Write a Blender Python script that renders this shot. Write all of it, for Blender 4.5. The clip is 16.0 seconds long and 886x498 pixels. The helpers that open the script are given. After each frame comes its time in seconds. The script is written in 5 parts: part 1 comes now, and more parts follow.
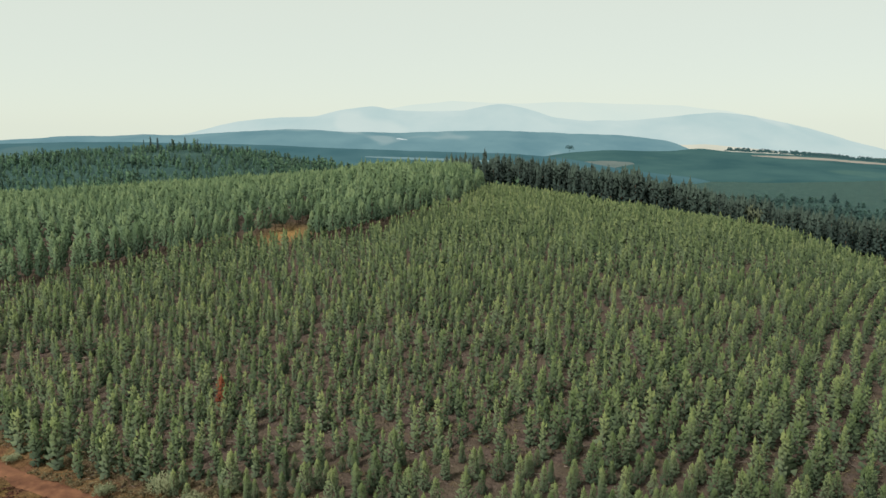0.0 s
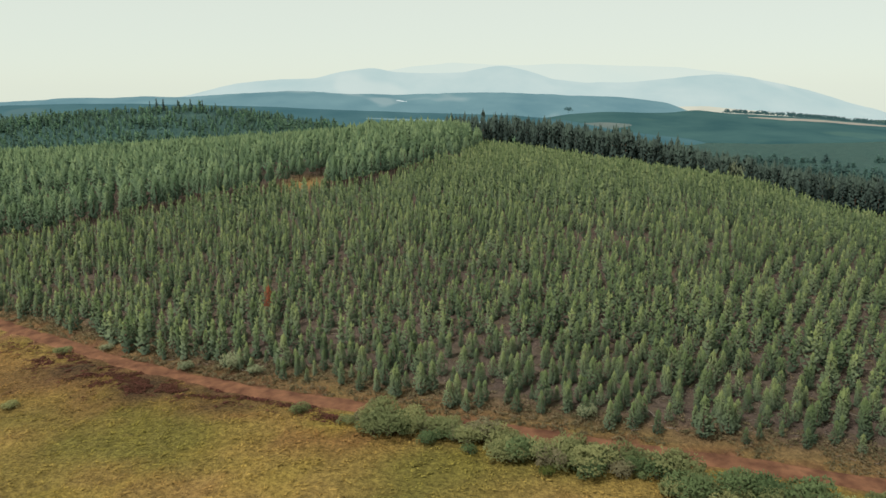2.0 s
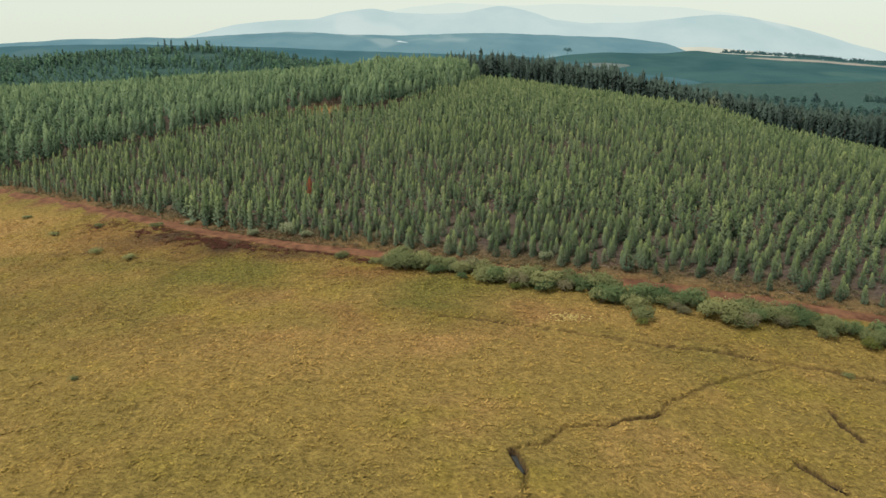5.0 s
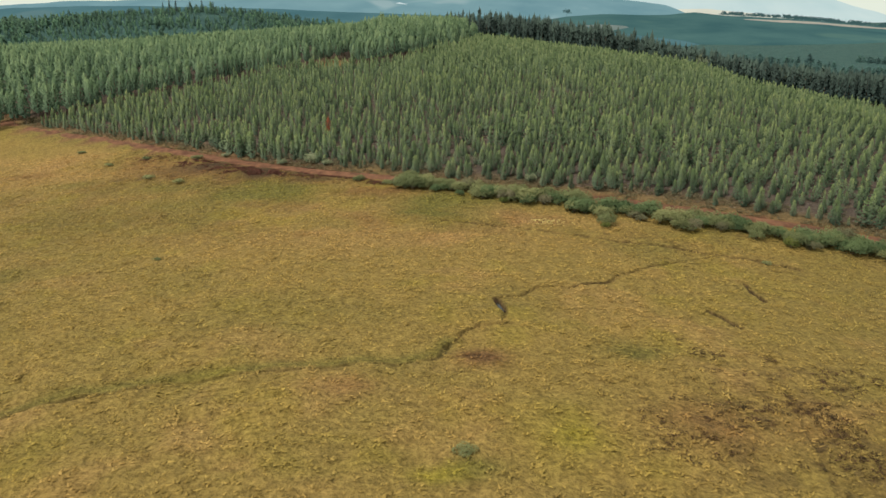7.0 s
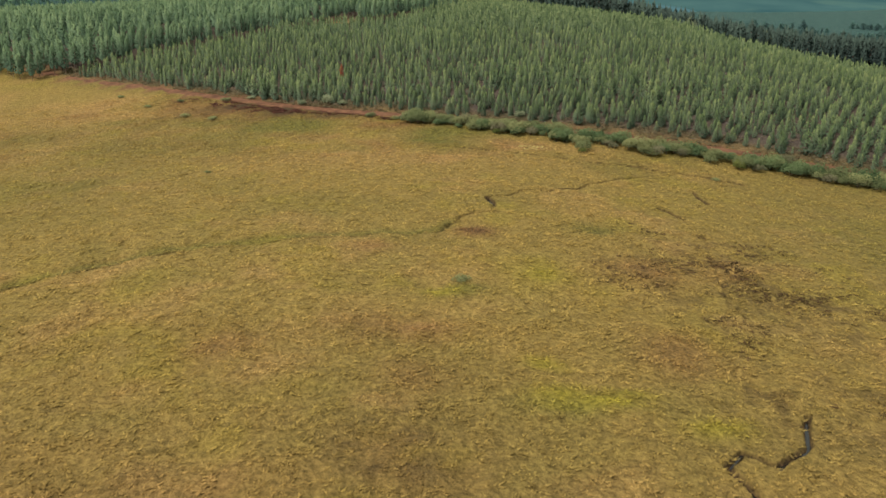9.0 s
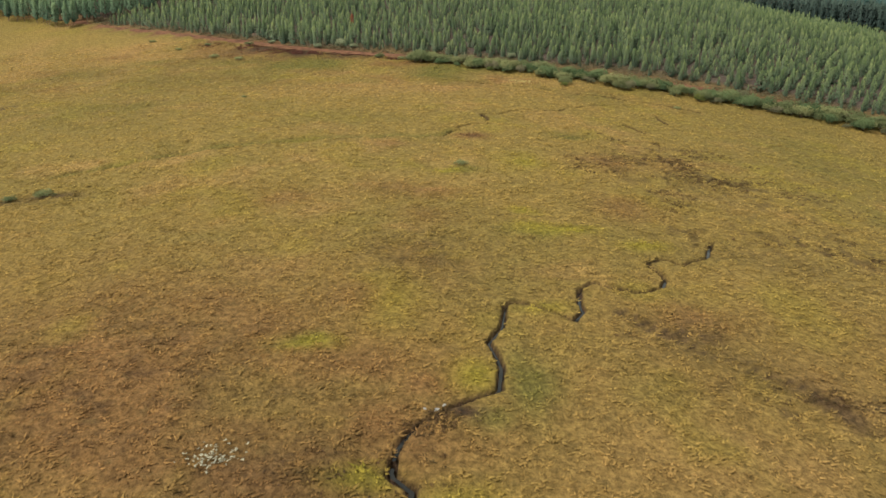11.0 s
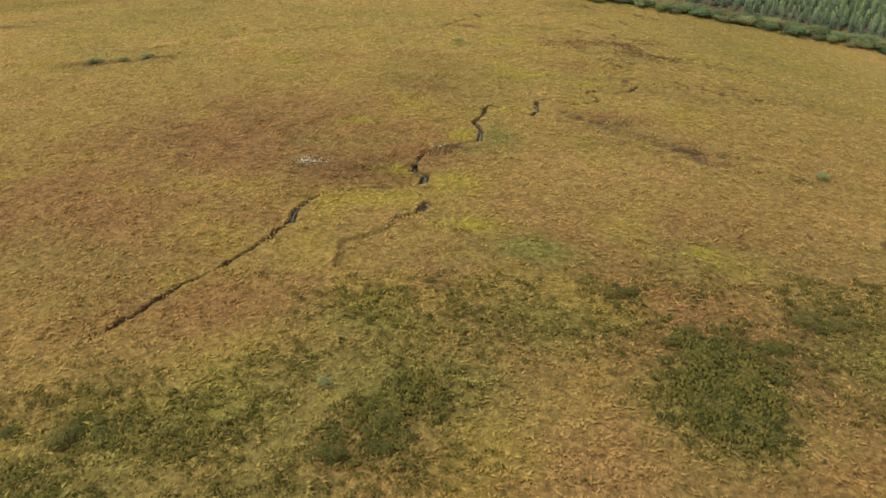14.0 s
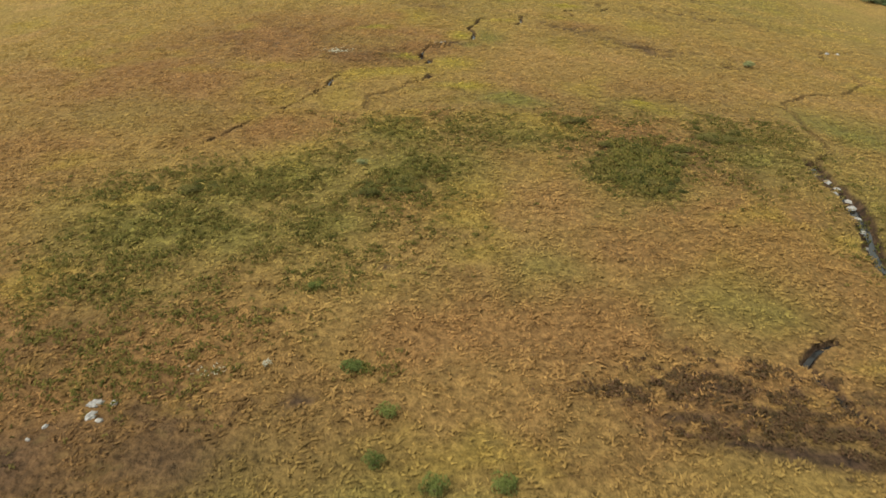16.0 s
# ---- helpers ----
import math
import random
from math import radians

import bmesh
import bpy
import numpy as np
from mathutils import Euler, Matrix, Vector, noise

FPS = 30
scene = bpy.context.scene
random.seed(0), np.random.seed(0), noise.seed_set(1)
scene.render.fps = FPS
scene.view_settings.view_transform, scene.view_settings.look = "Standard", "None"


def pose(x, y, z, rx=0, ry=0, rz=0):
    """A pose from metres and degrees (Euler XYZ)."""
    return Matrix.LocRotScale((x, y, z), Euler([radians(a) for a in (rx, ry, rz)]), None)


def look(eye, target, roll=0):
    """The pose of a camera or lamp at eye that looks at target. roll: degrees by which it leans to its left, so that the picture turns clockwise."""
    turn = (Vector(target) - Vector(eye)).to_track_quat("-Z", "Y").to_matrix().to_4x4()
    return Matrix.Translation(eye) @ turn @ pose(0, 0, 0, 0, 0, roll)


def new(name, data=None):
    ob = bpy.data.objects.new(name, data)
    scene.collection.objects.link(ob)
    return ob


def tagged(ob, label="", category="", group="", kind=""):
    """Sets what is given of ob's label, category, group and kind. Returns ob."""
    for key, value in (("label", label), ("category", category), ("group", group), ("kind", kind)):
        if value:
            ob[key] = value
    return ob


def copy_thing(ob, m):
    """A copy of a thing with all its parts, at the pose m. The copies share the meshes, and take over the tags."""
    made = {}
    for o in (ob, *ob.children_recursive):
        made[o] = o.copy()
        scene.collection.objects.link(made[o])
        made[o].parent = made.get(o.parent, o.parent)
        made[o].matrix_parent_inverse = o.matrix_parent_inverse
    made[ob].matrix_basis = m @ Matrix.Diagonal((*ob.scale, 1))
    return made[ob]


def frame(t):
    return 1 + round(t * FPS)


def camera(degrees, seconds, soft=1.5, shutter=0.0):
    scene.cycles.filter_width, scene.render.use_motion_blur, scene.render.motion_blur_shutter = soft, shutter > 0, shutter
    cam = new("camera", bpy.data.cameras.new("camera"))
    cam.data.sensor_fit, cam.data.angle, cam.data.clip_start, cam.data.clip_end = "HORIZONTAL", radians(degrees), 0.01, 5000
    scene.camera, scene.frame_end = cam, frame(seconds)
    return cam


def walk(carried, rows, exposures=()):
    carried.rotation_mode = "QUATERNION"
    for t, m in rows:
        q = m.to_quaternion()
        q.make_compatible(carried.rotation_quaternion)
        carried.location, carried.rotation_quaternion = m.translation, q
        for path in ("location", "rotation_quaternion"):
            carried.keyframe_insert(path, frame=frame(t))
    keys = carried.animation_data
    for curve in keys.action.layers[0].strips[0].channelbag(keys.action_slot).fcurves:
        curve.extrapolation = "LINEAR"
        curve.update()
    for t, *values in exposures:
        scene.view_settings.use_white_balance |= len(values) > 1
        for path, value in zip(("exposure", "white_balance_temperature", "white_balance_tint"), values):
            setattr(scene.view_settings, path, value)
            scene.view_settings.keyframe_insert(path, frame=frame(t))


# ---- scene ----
cam = camera(55.19, 16.0, 1.5, 0.2)
PATH = [
    (0.0, look((0.00, 0.00, 42.83), (-0.00, 98.92, 28.17), -0.13)),
    (0.5, look((-0.31, -6.52, 42.57), (-0.27, 92.24, 26.87), -0.12)),
    (1.0, look((-0.43, -13.23, 42.39), (-0.40, 85.35, 25.65), -0.13)),
    (1.5, look((-0.47, -20.26, 42.28), (-0.43, 78.14, 24.42), -0.14)),
    (2.0, look((-0.56, -27.35, 42.27), (-0.51, 70.84, 23.32), -0.15)),
    (2.5, look((-0.62, -34.56, 42.21), (-0.57, 63.39, 22.09), -0.13)),
    (3.0, look((-0.65, -41.64, 42.08), (-0.60, 56.08, 20.88), -0.12)),
    (3.5, look((-0.62, -48.77, 41.81), (-0.59, 48.71, 19.50), -0.15)),
    (4.0, look((-0.54, -55.74, 41.54), (-0.58, 41.50, 18.20), -0.18)),
    (6.5, look((-0.93, -92.94, 40.77), (-0.92, 2.93, 12.32), -0.24)),
    (7.0, look((-0.95, -100.12, 40.34), (-0.97, -4.54, 10.95), -0.21)),
    (7.5, look((-0.98, -107.15, 39.95), (-1.04, -11.84, 9.68), -0.22)),
    (8.0, look((-0.93, -114.51, 39.51), (-1.04, -19.49, 8.35), -0.24)),
    (8.5, look((-1.07, -121.74, 39.04), (-1.12, -26.97, 7.12), -0.22)),
    (11.0, look((-2.81, -160.54, 36.64), (-2.08, -67.27, 0.58), 0.28)),
    (11.5, look((-2.83, -168.03, 36.27), (-2.17, -75.10, -0.64), 0.22)),
    (12.0, look((-2.75, -175.83, 35.90), (-2.17, -83.26, -1.92), 0.23)),
    (12.5, look((-2.80, -183.55, 35.49), (-2.20, -91.33, -3.18), 0.28)),
    (13.0, look((-2.99, -191.28, 34.91), (-2.29, -99.44, -4.65), 0.34)),
    (13.5, look((-3.09, -198.91, 34.23), (-2.35, -107.38, -6.03), 0.38)),
    (14.0, look((-3.15, -206.72, 33.44), (-2.44, -115.48, -7.48), 0.38)),
    (14.5, look((-3.17, -214.24, 32.68), (-2.50, -123.24, -8.76), 0.32)),
    (15.0, look((-3.17, -222.14, 31.80), (-2.57, -131.43, -10.29), 0.21)),
    (15.5, look((-3.10, -230.12, 30.81), (-2.67, -139.63, -11.74), 0.00)),
    (16.0, look((-2.96, -238.58, 29.73), (-2.74, -148.34, -13.35), -0.23)),
]
walk(cam, PATH, ((0.0, 0.0), (4.0, 0.0), (7.0, 0.08), (11.0, 0.19), (16.0, 0.37)))

# ---- world and light ----
world = bpy.data.worlds.new("world")
scene.world = world
world.use_nodes = True
wn, wl = world.node_tree.nodes, world.node_tree.links
wn.clear()
sky = wn.new("ShaderNodeTexSky")
sky.sky_type = "NISHITA"
sky.sun_disc = False
sky.sun_elevation, sky.sun_rotation = radians(57), radians(231)
sky.air_density, sky.dust_density, sky.ozone_density = 0.6, 0.5, 1.0
bg_sky, bg_cloud = wn.new("ShaderNodeBackground"), wn.new("ShaderNodeBackground")
bg_sky.inputs["Strength"].default_value = 0.02
bg_cloud.inputs["Color"].default_value = (0.80, 0.855, 0.72, 1)
bg_cloud.inputs["Strength"].default_value = 0.83
both, world_out = wn.new("ShaderNodeAddShader"), wn.new("ShaderNodeOutputWorld")
wl.new(sky.outputs[0], bg_sky.inputs["Color"])
wl.new(bg_sky.outputs[0], both.inputs[0])
wl.new(bg_cloud.outputs[0], both.inputs[1])
wl.new(both.outputs[0], world_out.inputs["Surface"])

sun_data = bpy.data.lights.new("sun", "SUN")
sun_data.energy, sun_data.angle, sun_data.color = 4.2, radians(12), (1.0, 0.95, 0.86)
sun = new("sun", sun_data)
sun.matrix_world = look((-55, -45, 110), (0, 0, 0))


# ---- terrain ----
rng = np.random.default_rng(7)


def lattice(x, y, seed):
    """Smooth value noise in 0..1 on a unit lattice."""
    xi, yi = np.floor(x).astype(np.int64), np.floor(y).astype(np.int64)
    u, v = x - xi, y - yi
    u, v = u * u * (3 - 2 * u), v * v * (3 - 2 * v)

    def h(a, b):
        n = (a * 374761393 + b * 668265263 + seed * 974634781) & 0x7FFFFFFF
        n = ((n ^ (n >> 13)) * 1274126177) & 0x7FFFFFFF
        return ((n ^ (n >> 16)) & 0xFFFF) / 65535.0

    return (h(xi, yi) * (1 - u) + h(xi + 1, yi) * u) * (1 - v) + (h(xi, yi + 1) * (1 - u) + h(xi + 1, yi + 1) * u) * v


def fbm(x, y, size, seed, octaves=3):
    total, amp, norm = 0.0, 1.0, 0.0
    for k in range(octaves):
        total = total + amp * lattice(x / size * 2**k + 17.3 * k, y / size * 2**k - 9.1 * k, seed + k)
        norm, amp = norm + amp, amp * 0.5
    return total / norm


def step(a, b, v):
    t = np.clip((v - a) / (b - a), 0, 1)
    return t * t * (3 - 2 * t)


WET = (1.496, -3.877, -10.678, -2.834, -1.198, -2.486, 0.145, 1.951, -2.362, 0.959, 1.003)
SLOPE = (23.434, 3.438, 1.782, 1.744, 1.384, -3.661, -5.383, -2.026, -1.594)


def land(x, y):
    """Height of the broad land form: a gently domed wetland, a planted hill behind the road, lower country beyond."""
    x, y = np.asarray(x, float), np.asarray(y, float)
    X, Y = 1.5 * np.tanh(x / 150), np.clip(y, -280, 420) / 100
    back = Y * Y * (Y < 0)
    w = WET
    z = w[0] + w[1] * X + w[2] * X**2 + w[3] * X**3 + w[4] * X**4 + Y * (w[5] + w[6] * X + w[7] * X * X) + back * (w[8] + w[9] * X + w[10] * X * X)
    s = np.clip(12 * np.logaddexp(0, (y - (66 - 0.33 * np.clip(x, -120, 120))) / 12), 0, 420) / 100
    q, c = s / (1 + s / 2.5), SLOPE
    z = z + q * (c[0] + c[1] * X + c[2] * X * X) + q * q * (c[3] + c[4] * X + c[5] * X * X) + q**3 * (c[6] + c[7] * X) + c[8] * q**4
    z = z + 5 * np.exp(-((x / 110) ** 2) - ((y - 430) / 110) ** 2) + 3 * np.exp(-(((x - 88) / 42) ** 2) - ((y - 262) / 85) ** 2)
    z = z + 3.2 * step(4, 60, y - forest_edge(x)) * step(40, 10, x) * step(465, 425, y)
    far = -32 - 26 * step(-100, 500, x) + 6 * (fbm(x, y, 300, 50) - 0.5)
    far = far + 40 * np.exp(-(((x + 340) / 262) ** 4) - ((y - 985) / 190) ** 2) + 6 * np.exp(-(((x + 300) / 90) ** 2) - ((y - 985) / 120) ** 2)
    k = np.maximum(step(430, 800, y), step(250, 600, np.abs(x)) * step(100, 300, y))
    k = np.maximum(k, step(260, 900, np.abs(x)) * 0.6)
    return z * (1 - k) + (far - 260 * step(2400, 4300, y)) * k


ROAD = [(-190, 196), (-160, 175), (-133.7, 154.2), (-118.5, 143), (-103.8, 131.8), (-94.5, 126), (-76.3, 112.8), (-60.8, 101.7), (-47.7, 92.3), (-36.4, 85.8),
        (-26, 80.1), (-12.2, 74.9), (-0.6, 70.2), (8.8, 67.6), (16.7, 65.3), (28.1, 62.7), (46.4, 59.2), (65.7, 55.6), (81.6, 52.8), (110, 48), (150, 44), (200, 41)]
STREAM_UPPER = [(-60, -40), (-51.4, -33.5), (-46.2, -30.2), (-41, -26.4), (-37.6, -24.2), (-28.6, -21.4), (-19, -18.4), (-9, -17), (-5.7, -16.8), (-1.3, -14.3), (-0.5, -11)]
STREAM_NECK = [(-0.5, -11), (1.5, -7), (3.2, -4.8), (6.8, -3.7), (6.9, 1.3), (6.1, 5.1), (9.5, 6.9), (12, 10.7), (17.5, 12.5), (23.3, 15.7), (25.4, 19.5), (32, 26), (39.9, 31.6), (46, 35)]
STREAM_MAIN = [(-5.9, -109.9), (-5.7, -108.4), (-4.3, -105.6), (-2.9, -105), (-1, -102.9), (2.2, -101), (2.6, -96.5), (1.9, -92.5), (3.3, -89.7), (3.9, -85.4), (5.7, -83.9),
               (7.5, -85.7), (10.5, -87.8), (11.7, -85.2), (11.5, -81.2), (13.3, -79.1), (17.4, -80.7), (20.8, -79), (21.9, -75.8), (20.8, -72.5), (23.1, -69.8),
               (25.2, -71.9), (28.8, -68.4), (31.1, -63.1)]
STREAM_FAINT = [(31.1, -63.1), (30, -59.6), (27.2, -55.5), (27.9, -49), (30, -43.7), (33, -35.2), (35, -22), (38, -8), (37.6, 1.8)]
STREAM_CUT = [(37.6, 1.8), (36.2, 4.2), (35, 6.8)]
STREAM_LOWER = [(-31, -148.7), (-27.8, -143.5), (-25.8, -140.1), (-23.5, -137.5), (-21.4, -134.3), (-19.5, -130.7), (-18.1, -127.6), (-18, -123.8),
                (-16.9, -120.3), (-15.2, -118.8), (-11.4, -117.6), (-8.5, -117.3), (-6.5, -117.5), (-4.8, -116.2), (-4.5, -112.9), (-6, -111.2), (-5.9, -109.9)]
STREAM_POOL = [(-4.0, -122.2), (-4.8, -124.4), (-7, -126.3), (-8.1, -129.3), (-12.1, -132.2), (-12.3, -137.1)]
STREAM_SIDE = [(45, 14), (44.3, 17), (44.8, 21)]
STREAM_RIGHT = [(104, -31), (82.8, -67.4), (67.9, -80.1), (64.9, -89.9), (66.3, -96), (65, -104), (58.8, -113), (50, -119), (43.9, -125.5), (43.1, -136.4), (42.6, -144.5), (38.7, -149.2)]
STREAM_FALLS = [(38.7, -149.2), (38.2, -155), (38.5, -158.5), (37.8, -164), (36.2, -169), (35.3, -173), (37, -180), (45, -188), (58, -196)]
STREAM_BEND = [(25.6, -186.0), (24.2, -186.6), (22.6, -188.6), (23.2, -191.1), (23.6, -192.9), (26, -197), (30, -206)]
DITCH = [(-0.9, 46), (3.8, 44.8), (10.3, 43.2), (18, 40.6), (28.5, 38), (38.7, 37), (47, 34.8), (58, 33)]
RUT = [(14.9, -86), (17.5, -88.6), (20.5, -91.2), (25, -95.6), (33.5, -102.5), (38, -105.8), (44, -107.5)]
RUT_LEFT = [(-112, 6), (-102.4, 16.3), (-97.4, 24.9), (-95.8, 35.8)]
# line, half width, depth, how much bare mud its banks show
WATERWAYS = [("upper", STREAM_UPPER, 0.36, 0.35, 0.45), ("neck", STREAM_NECK, 0.24, 0.35, 0.4), ("notch", STREAM_NECK[4:6], 0.36, 0.5, 1.0), ("gully", STREAM_NECK[8:10], 0.30, 0.45, 0.9), ("main", STREAM_MAIN, 0.24, 0.65, 1.0), ("faint", STREAM_FAINT, 0.24, 0.2, 0.18), ("cut", STREAM_CUT, 0.32, 0.6, 0.9),
             ("lower", STREAM_LOWER, 0.36, 0.95, 1.0), ("pool", STREAM_POOL[:2], 0.42, 0.6, 1.0), ("trace", STREAM_POOL[1:], 0.28, 0.30, 0.4), ("side", STREAM_SIDE, 0.30, 0.5, 0.8),
             ("right", STREAM_RIGHT, 0.30, 0.45, 0.5), ("falls", STREAM_FALLS, 0.75, 0.7, 1.0), ("ditch", DITCH, 0.38, 0.4, 0.6), ("bend", STREAM_BEND, 0.32, 0.6, 1.0)]


def away(x, y, line):
    """Distance from points to a polyline."""
    best = np.full(np.shape(x), 1e9)
    for (ax, ay), (bx, by) in zip(line, line[1:]):
        dx, dy = bx - ax, by - ay
        t = np.clip(((x - ax) * dx + (y - ay) * dy) / (dx * dx + dy * dy), 0, 1)
        best = np.minimum(best, np.hypot(x - ax - t * dx, y - ay - t * dy))
    return best


def wander(x, y):
    """Small sideways shifts, so that banks and edges are not ruled lines."""
    return x + 0.9 * (fbm(x, y, 4.0, 91) - 0.5), y + 0.9 * (fbm(x, y, 4.0, 95) - 0.5)


def road_gap(x, y):
    """Signed distance north of the road's line (positive uphill)."""
    rx, ry = zip(*ROAD)
    return (y - np.interp(x, rx, ry)) * 0.93


def forest_edge(x):
    """Front line of the tall forest, as y for each x."""
    return np.interp(x, (-400, -200, -130, -119, -104, -86, -70, -54, -45, -40, -36, -34, -28, -20, -13, -4, 3, 11, 17, 24, 40), (230, 180, 141, 149, 164, 179, 193, 209, 233, 255, 250, 208, 207, 222, 240, 264, 284, 324, 372, 415, 430))


def planted_edge(x):
    """Back line of the young plantation, as y for each x."""
    return np.interp(x, (-140, -119, -100, -86, -70, -54, -35, -28, -20, -13, -4, 3, 11, 17, 24, 200), (133, 148, 166, 178, 191, 204, 213, 208, 216, 233, 257, 277, 317, 367, 412, 415))


def spots(x, y, rows):
    total = np.zeros(np.shape(x))
    for cx, cy, rx, ry, amount in rows:
        d = ((x - cx) / rx) ** 2 + ((y - cy) / ry) ** 2
        total = np.maximum(total, amount * np.exp(-d * 0.8))
    return total


RED = [(-2, -186, 8, 4, 0.6), (6, -196, 8, 5, 0.8), (-12, -200, 8, 4, 0.7), (4.4, -14, 2.6, 1.6, 1.6), (-100, 95, 6, 2, 1.0), (-64, 88, 5, 2.5, 0.8), (-28, -188, 9, 6, 1.1), (-32, -176, 8, 7, 0.8), (14, -146, 10, 5, 0.9), (30, -137, 8, 6, 0.7), (-4, -139, 7, 3, 0.6), (-34, -96, 9, 7, 1.0), (-26, -95, 8, 7, 1.0), (-11, -95, 7, 5, 0.9), (-11, -85, 6, 4, 0.7), (-22, -107, 9, 6, 1.1), (-14, -111, 6, 4, 1.0), (-4.5, -99, 3, 2.5, 0.9), (-5, -71, 5, 4, 0.7), (-4, -50, 5, 4, 0.5), (-8, -49.5, 4, 4, 0.6), (-3, -60, 4, 3, 0.6), (-24, -53, 5, 4, 0.5), (23.5, -52, 4, 4, 0.7), (24, -26.5, 4, 3, 0.9), (-9, 46.3, 4, 2, 0.9), (16.7, -135, 5, 3, 0.8), (9, -184, 4, 4, 0.7), (15.5, -171, 6, 5, 0.7), (-21, -197, 6, 3, 1.0), (-27, -199, 5, 3, 1.0), (22.8, -86.5, 4, 3, 0.5),
       (17, -193, 7, 4.5, 1.1), (-13, -113, 7, 4, 0.9), (-28, -98, 20, 17, 0.9), (-40, -124, 16, 14, 0.8), (-11, -108, 6, 7, 1.0), (-30, -134, 9, 7, 0.6), (4.2, -15, 2.4, 2.0, 1.0), (-11, -22, 3, 2, 0.8), (25, -27, 6, 5, 0.8), (36, -27, 7, 8, 0.5),
       (16, -140, 10, 8, 0.9), (26, -150, 8, 8, 0.8), (24, -168, 9, 7, 0.8), (26, -128, 10, 7, 0.6), (-24, -143, 9, 6, 0.7), (-24, -197, 13, 7, 1.1), (-3, -74, 6, 8, 0.5), (-32, 79, 13, 3.0, 1.2), (-20, 73, 8, 2, 0.9), (-50, 87, 15, 7.0, 1.2), (-38, 80, 12, 6.0, 1.1), (-68, 97, 12, 7, 0.8), (-10, 66, 12, 4, 0.7), (24, -178, 12, 9, 0.6), (8, -186, 10, 7, 0.5)]
GREEN = [(6, -146, 9, 5, 0.6), (4.5, -176, 4, 4, 0.6), (20, -180, 6, 4, 0.7), (6.4, -133, 4, 3, 0.9), (5, -99, 2.4, 3.5, 1.0), (0.5, -105, 2.2, 2, 0.8), (22, -10.5, 4, 2.5, 0.9), (-83, 83, 7, 3, 0.9), (-38, 71, 8, 3, 1.0), (-40, 75, 5, 2.5, 1.0), (-29, 61, 7, 3, 0.7), (-5, 51, 5, 2.5, 0.9), (47.5, -135, 4, 7, 1.0), (52, -136, 5, 8, 0.9),
         (-20, -160, 12, 7, 0.9), (-30, -168, 11, 9, 0.9), (-20, -169, 13, 8, 0.9), (-27, -177, 9, 6, 0.6), (-8, -156, 9, 7, 0.8), (-8, -147, 7, 4, 0.6), (4.0, -99, 2.0, 6, 1.0), (22, -10, 4, 3, 0.7), (1.4, -37.5, 3, 1.6, 1.0), (10, -64, 4.5, 2, 0.9), (-36, 68, 9, 4, 1.2), (0, 58, 26, 6, 0.6), (22, -132, 10, 7, 0.3), (-60, 74, 14, 6, 0.5),
         (-14.6, -92, 1.6, 1.0, 1.2), (41, -172, 7, 28, 0.7), (33, -150, 8, 9, 0.7), (17, -155, 5, 7, 1.0), (-8, -203, 9, 5, 0.7), (74, 0, 24, 40, 0.6), (-70, 20, 18, 30, 0.45)]
GOLD = [(9, -56.4, 1.6, 1.2, 1.0), (9.6, -62.2, 2.4, 1.4, 1.1), (13.4, -63.5, 2.6, 1.2, 1.1), (16.2, -61.5, 1.8, 1.0, 0.9), (-1.4, -37.8, 2.4, 1.2, 0.9), (-14.6, -92.6, 2.4, 1.0, 1.0), (-8.2, -112.8, 2.0, 1.5, 0.9), (21.6, -67.5, 3, 1.6, 0.9), (7, -85.7, 2, 1.4, 0.8), (0, -127.6, 3, 1.6, 0.9), (23.4, -132.5, 1.8, 1.3, 1.0), (9.3, -64.2, 2.4, 1, 0.8),
        (-11, -121, 5.5, 3, 0.75), (-6.8, -86, 3, 5, 0.5), (-1, -98, 2.0, 2.5, 0.8), (10, -32, 4, 5, 0.7), (-2, -117, 3, 3, 0.8), (24, -134.5, 2, 2, 0.3), (24, -172, 5, 6, 0.1)]
TAN = [(-2, -174.5, 6, 6, 1.2), (-4, -184, 7, 4, 1.1), (8.6, -165.5, 5, 4, 1.0), (1.5, -162.4, 4, 4, 1.0), (-3.5, -49.3, 2, 1, 0.9), (-6.6, -64.7, 2.6, 1.2, 0.9), (-92, 104, 16, 8, 0.8),
       (-1, -175, 10, 9, 1.1), (6, -168, 8, 6, 0.8), (17.5, 46, 4, 1.6, 1.3), (-88, 92, 26, 22, 0.5), (-43, 229, 6, 15, 1.0), (-30, -112, 10, 6, 0.3), (8, -188, 12, 6, 0.5), (-25, 54, 24, 8, 0.6), (-20, 34, 30, 12, 0.45), (22, 50, 18, 5, 0.5), (-80, 70, 22, 18, 0.5), (14, -112, 8, 8, 0.4)]
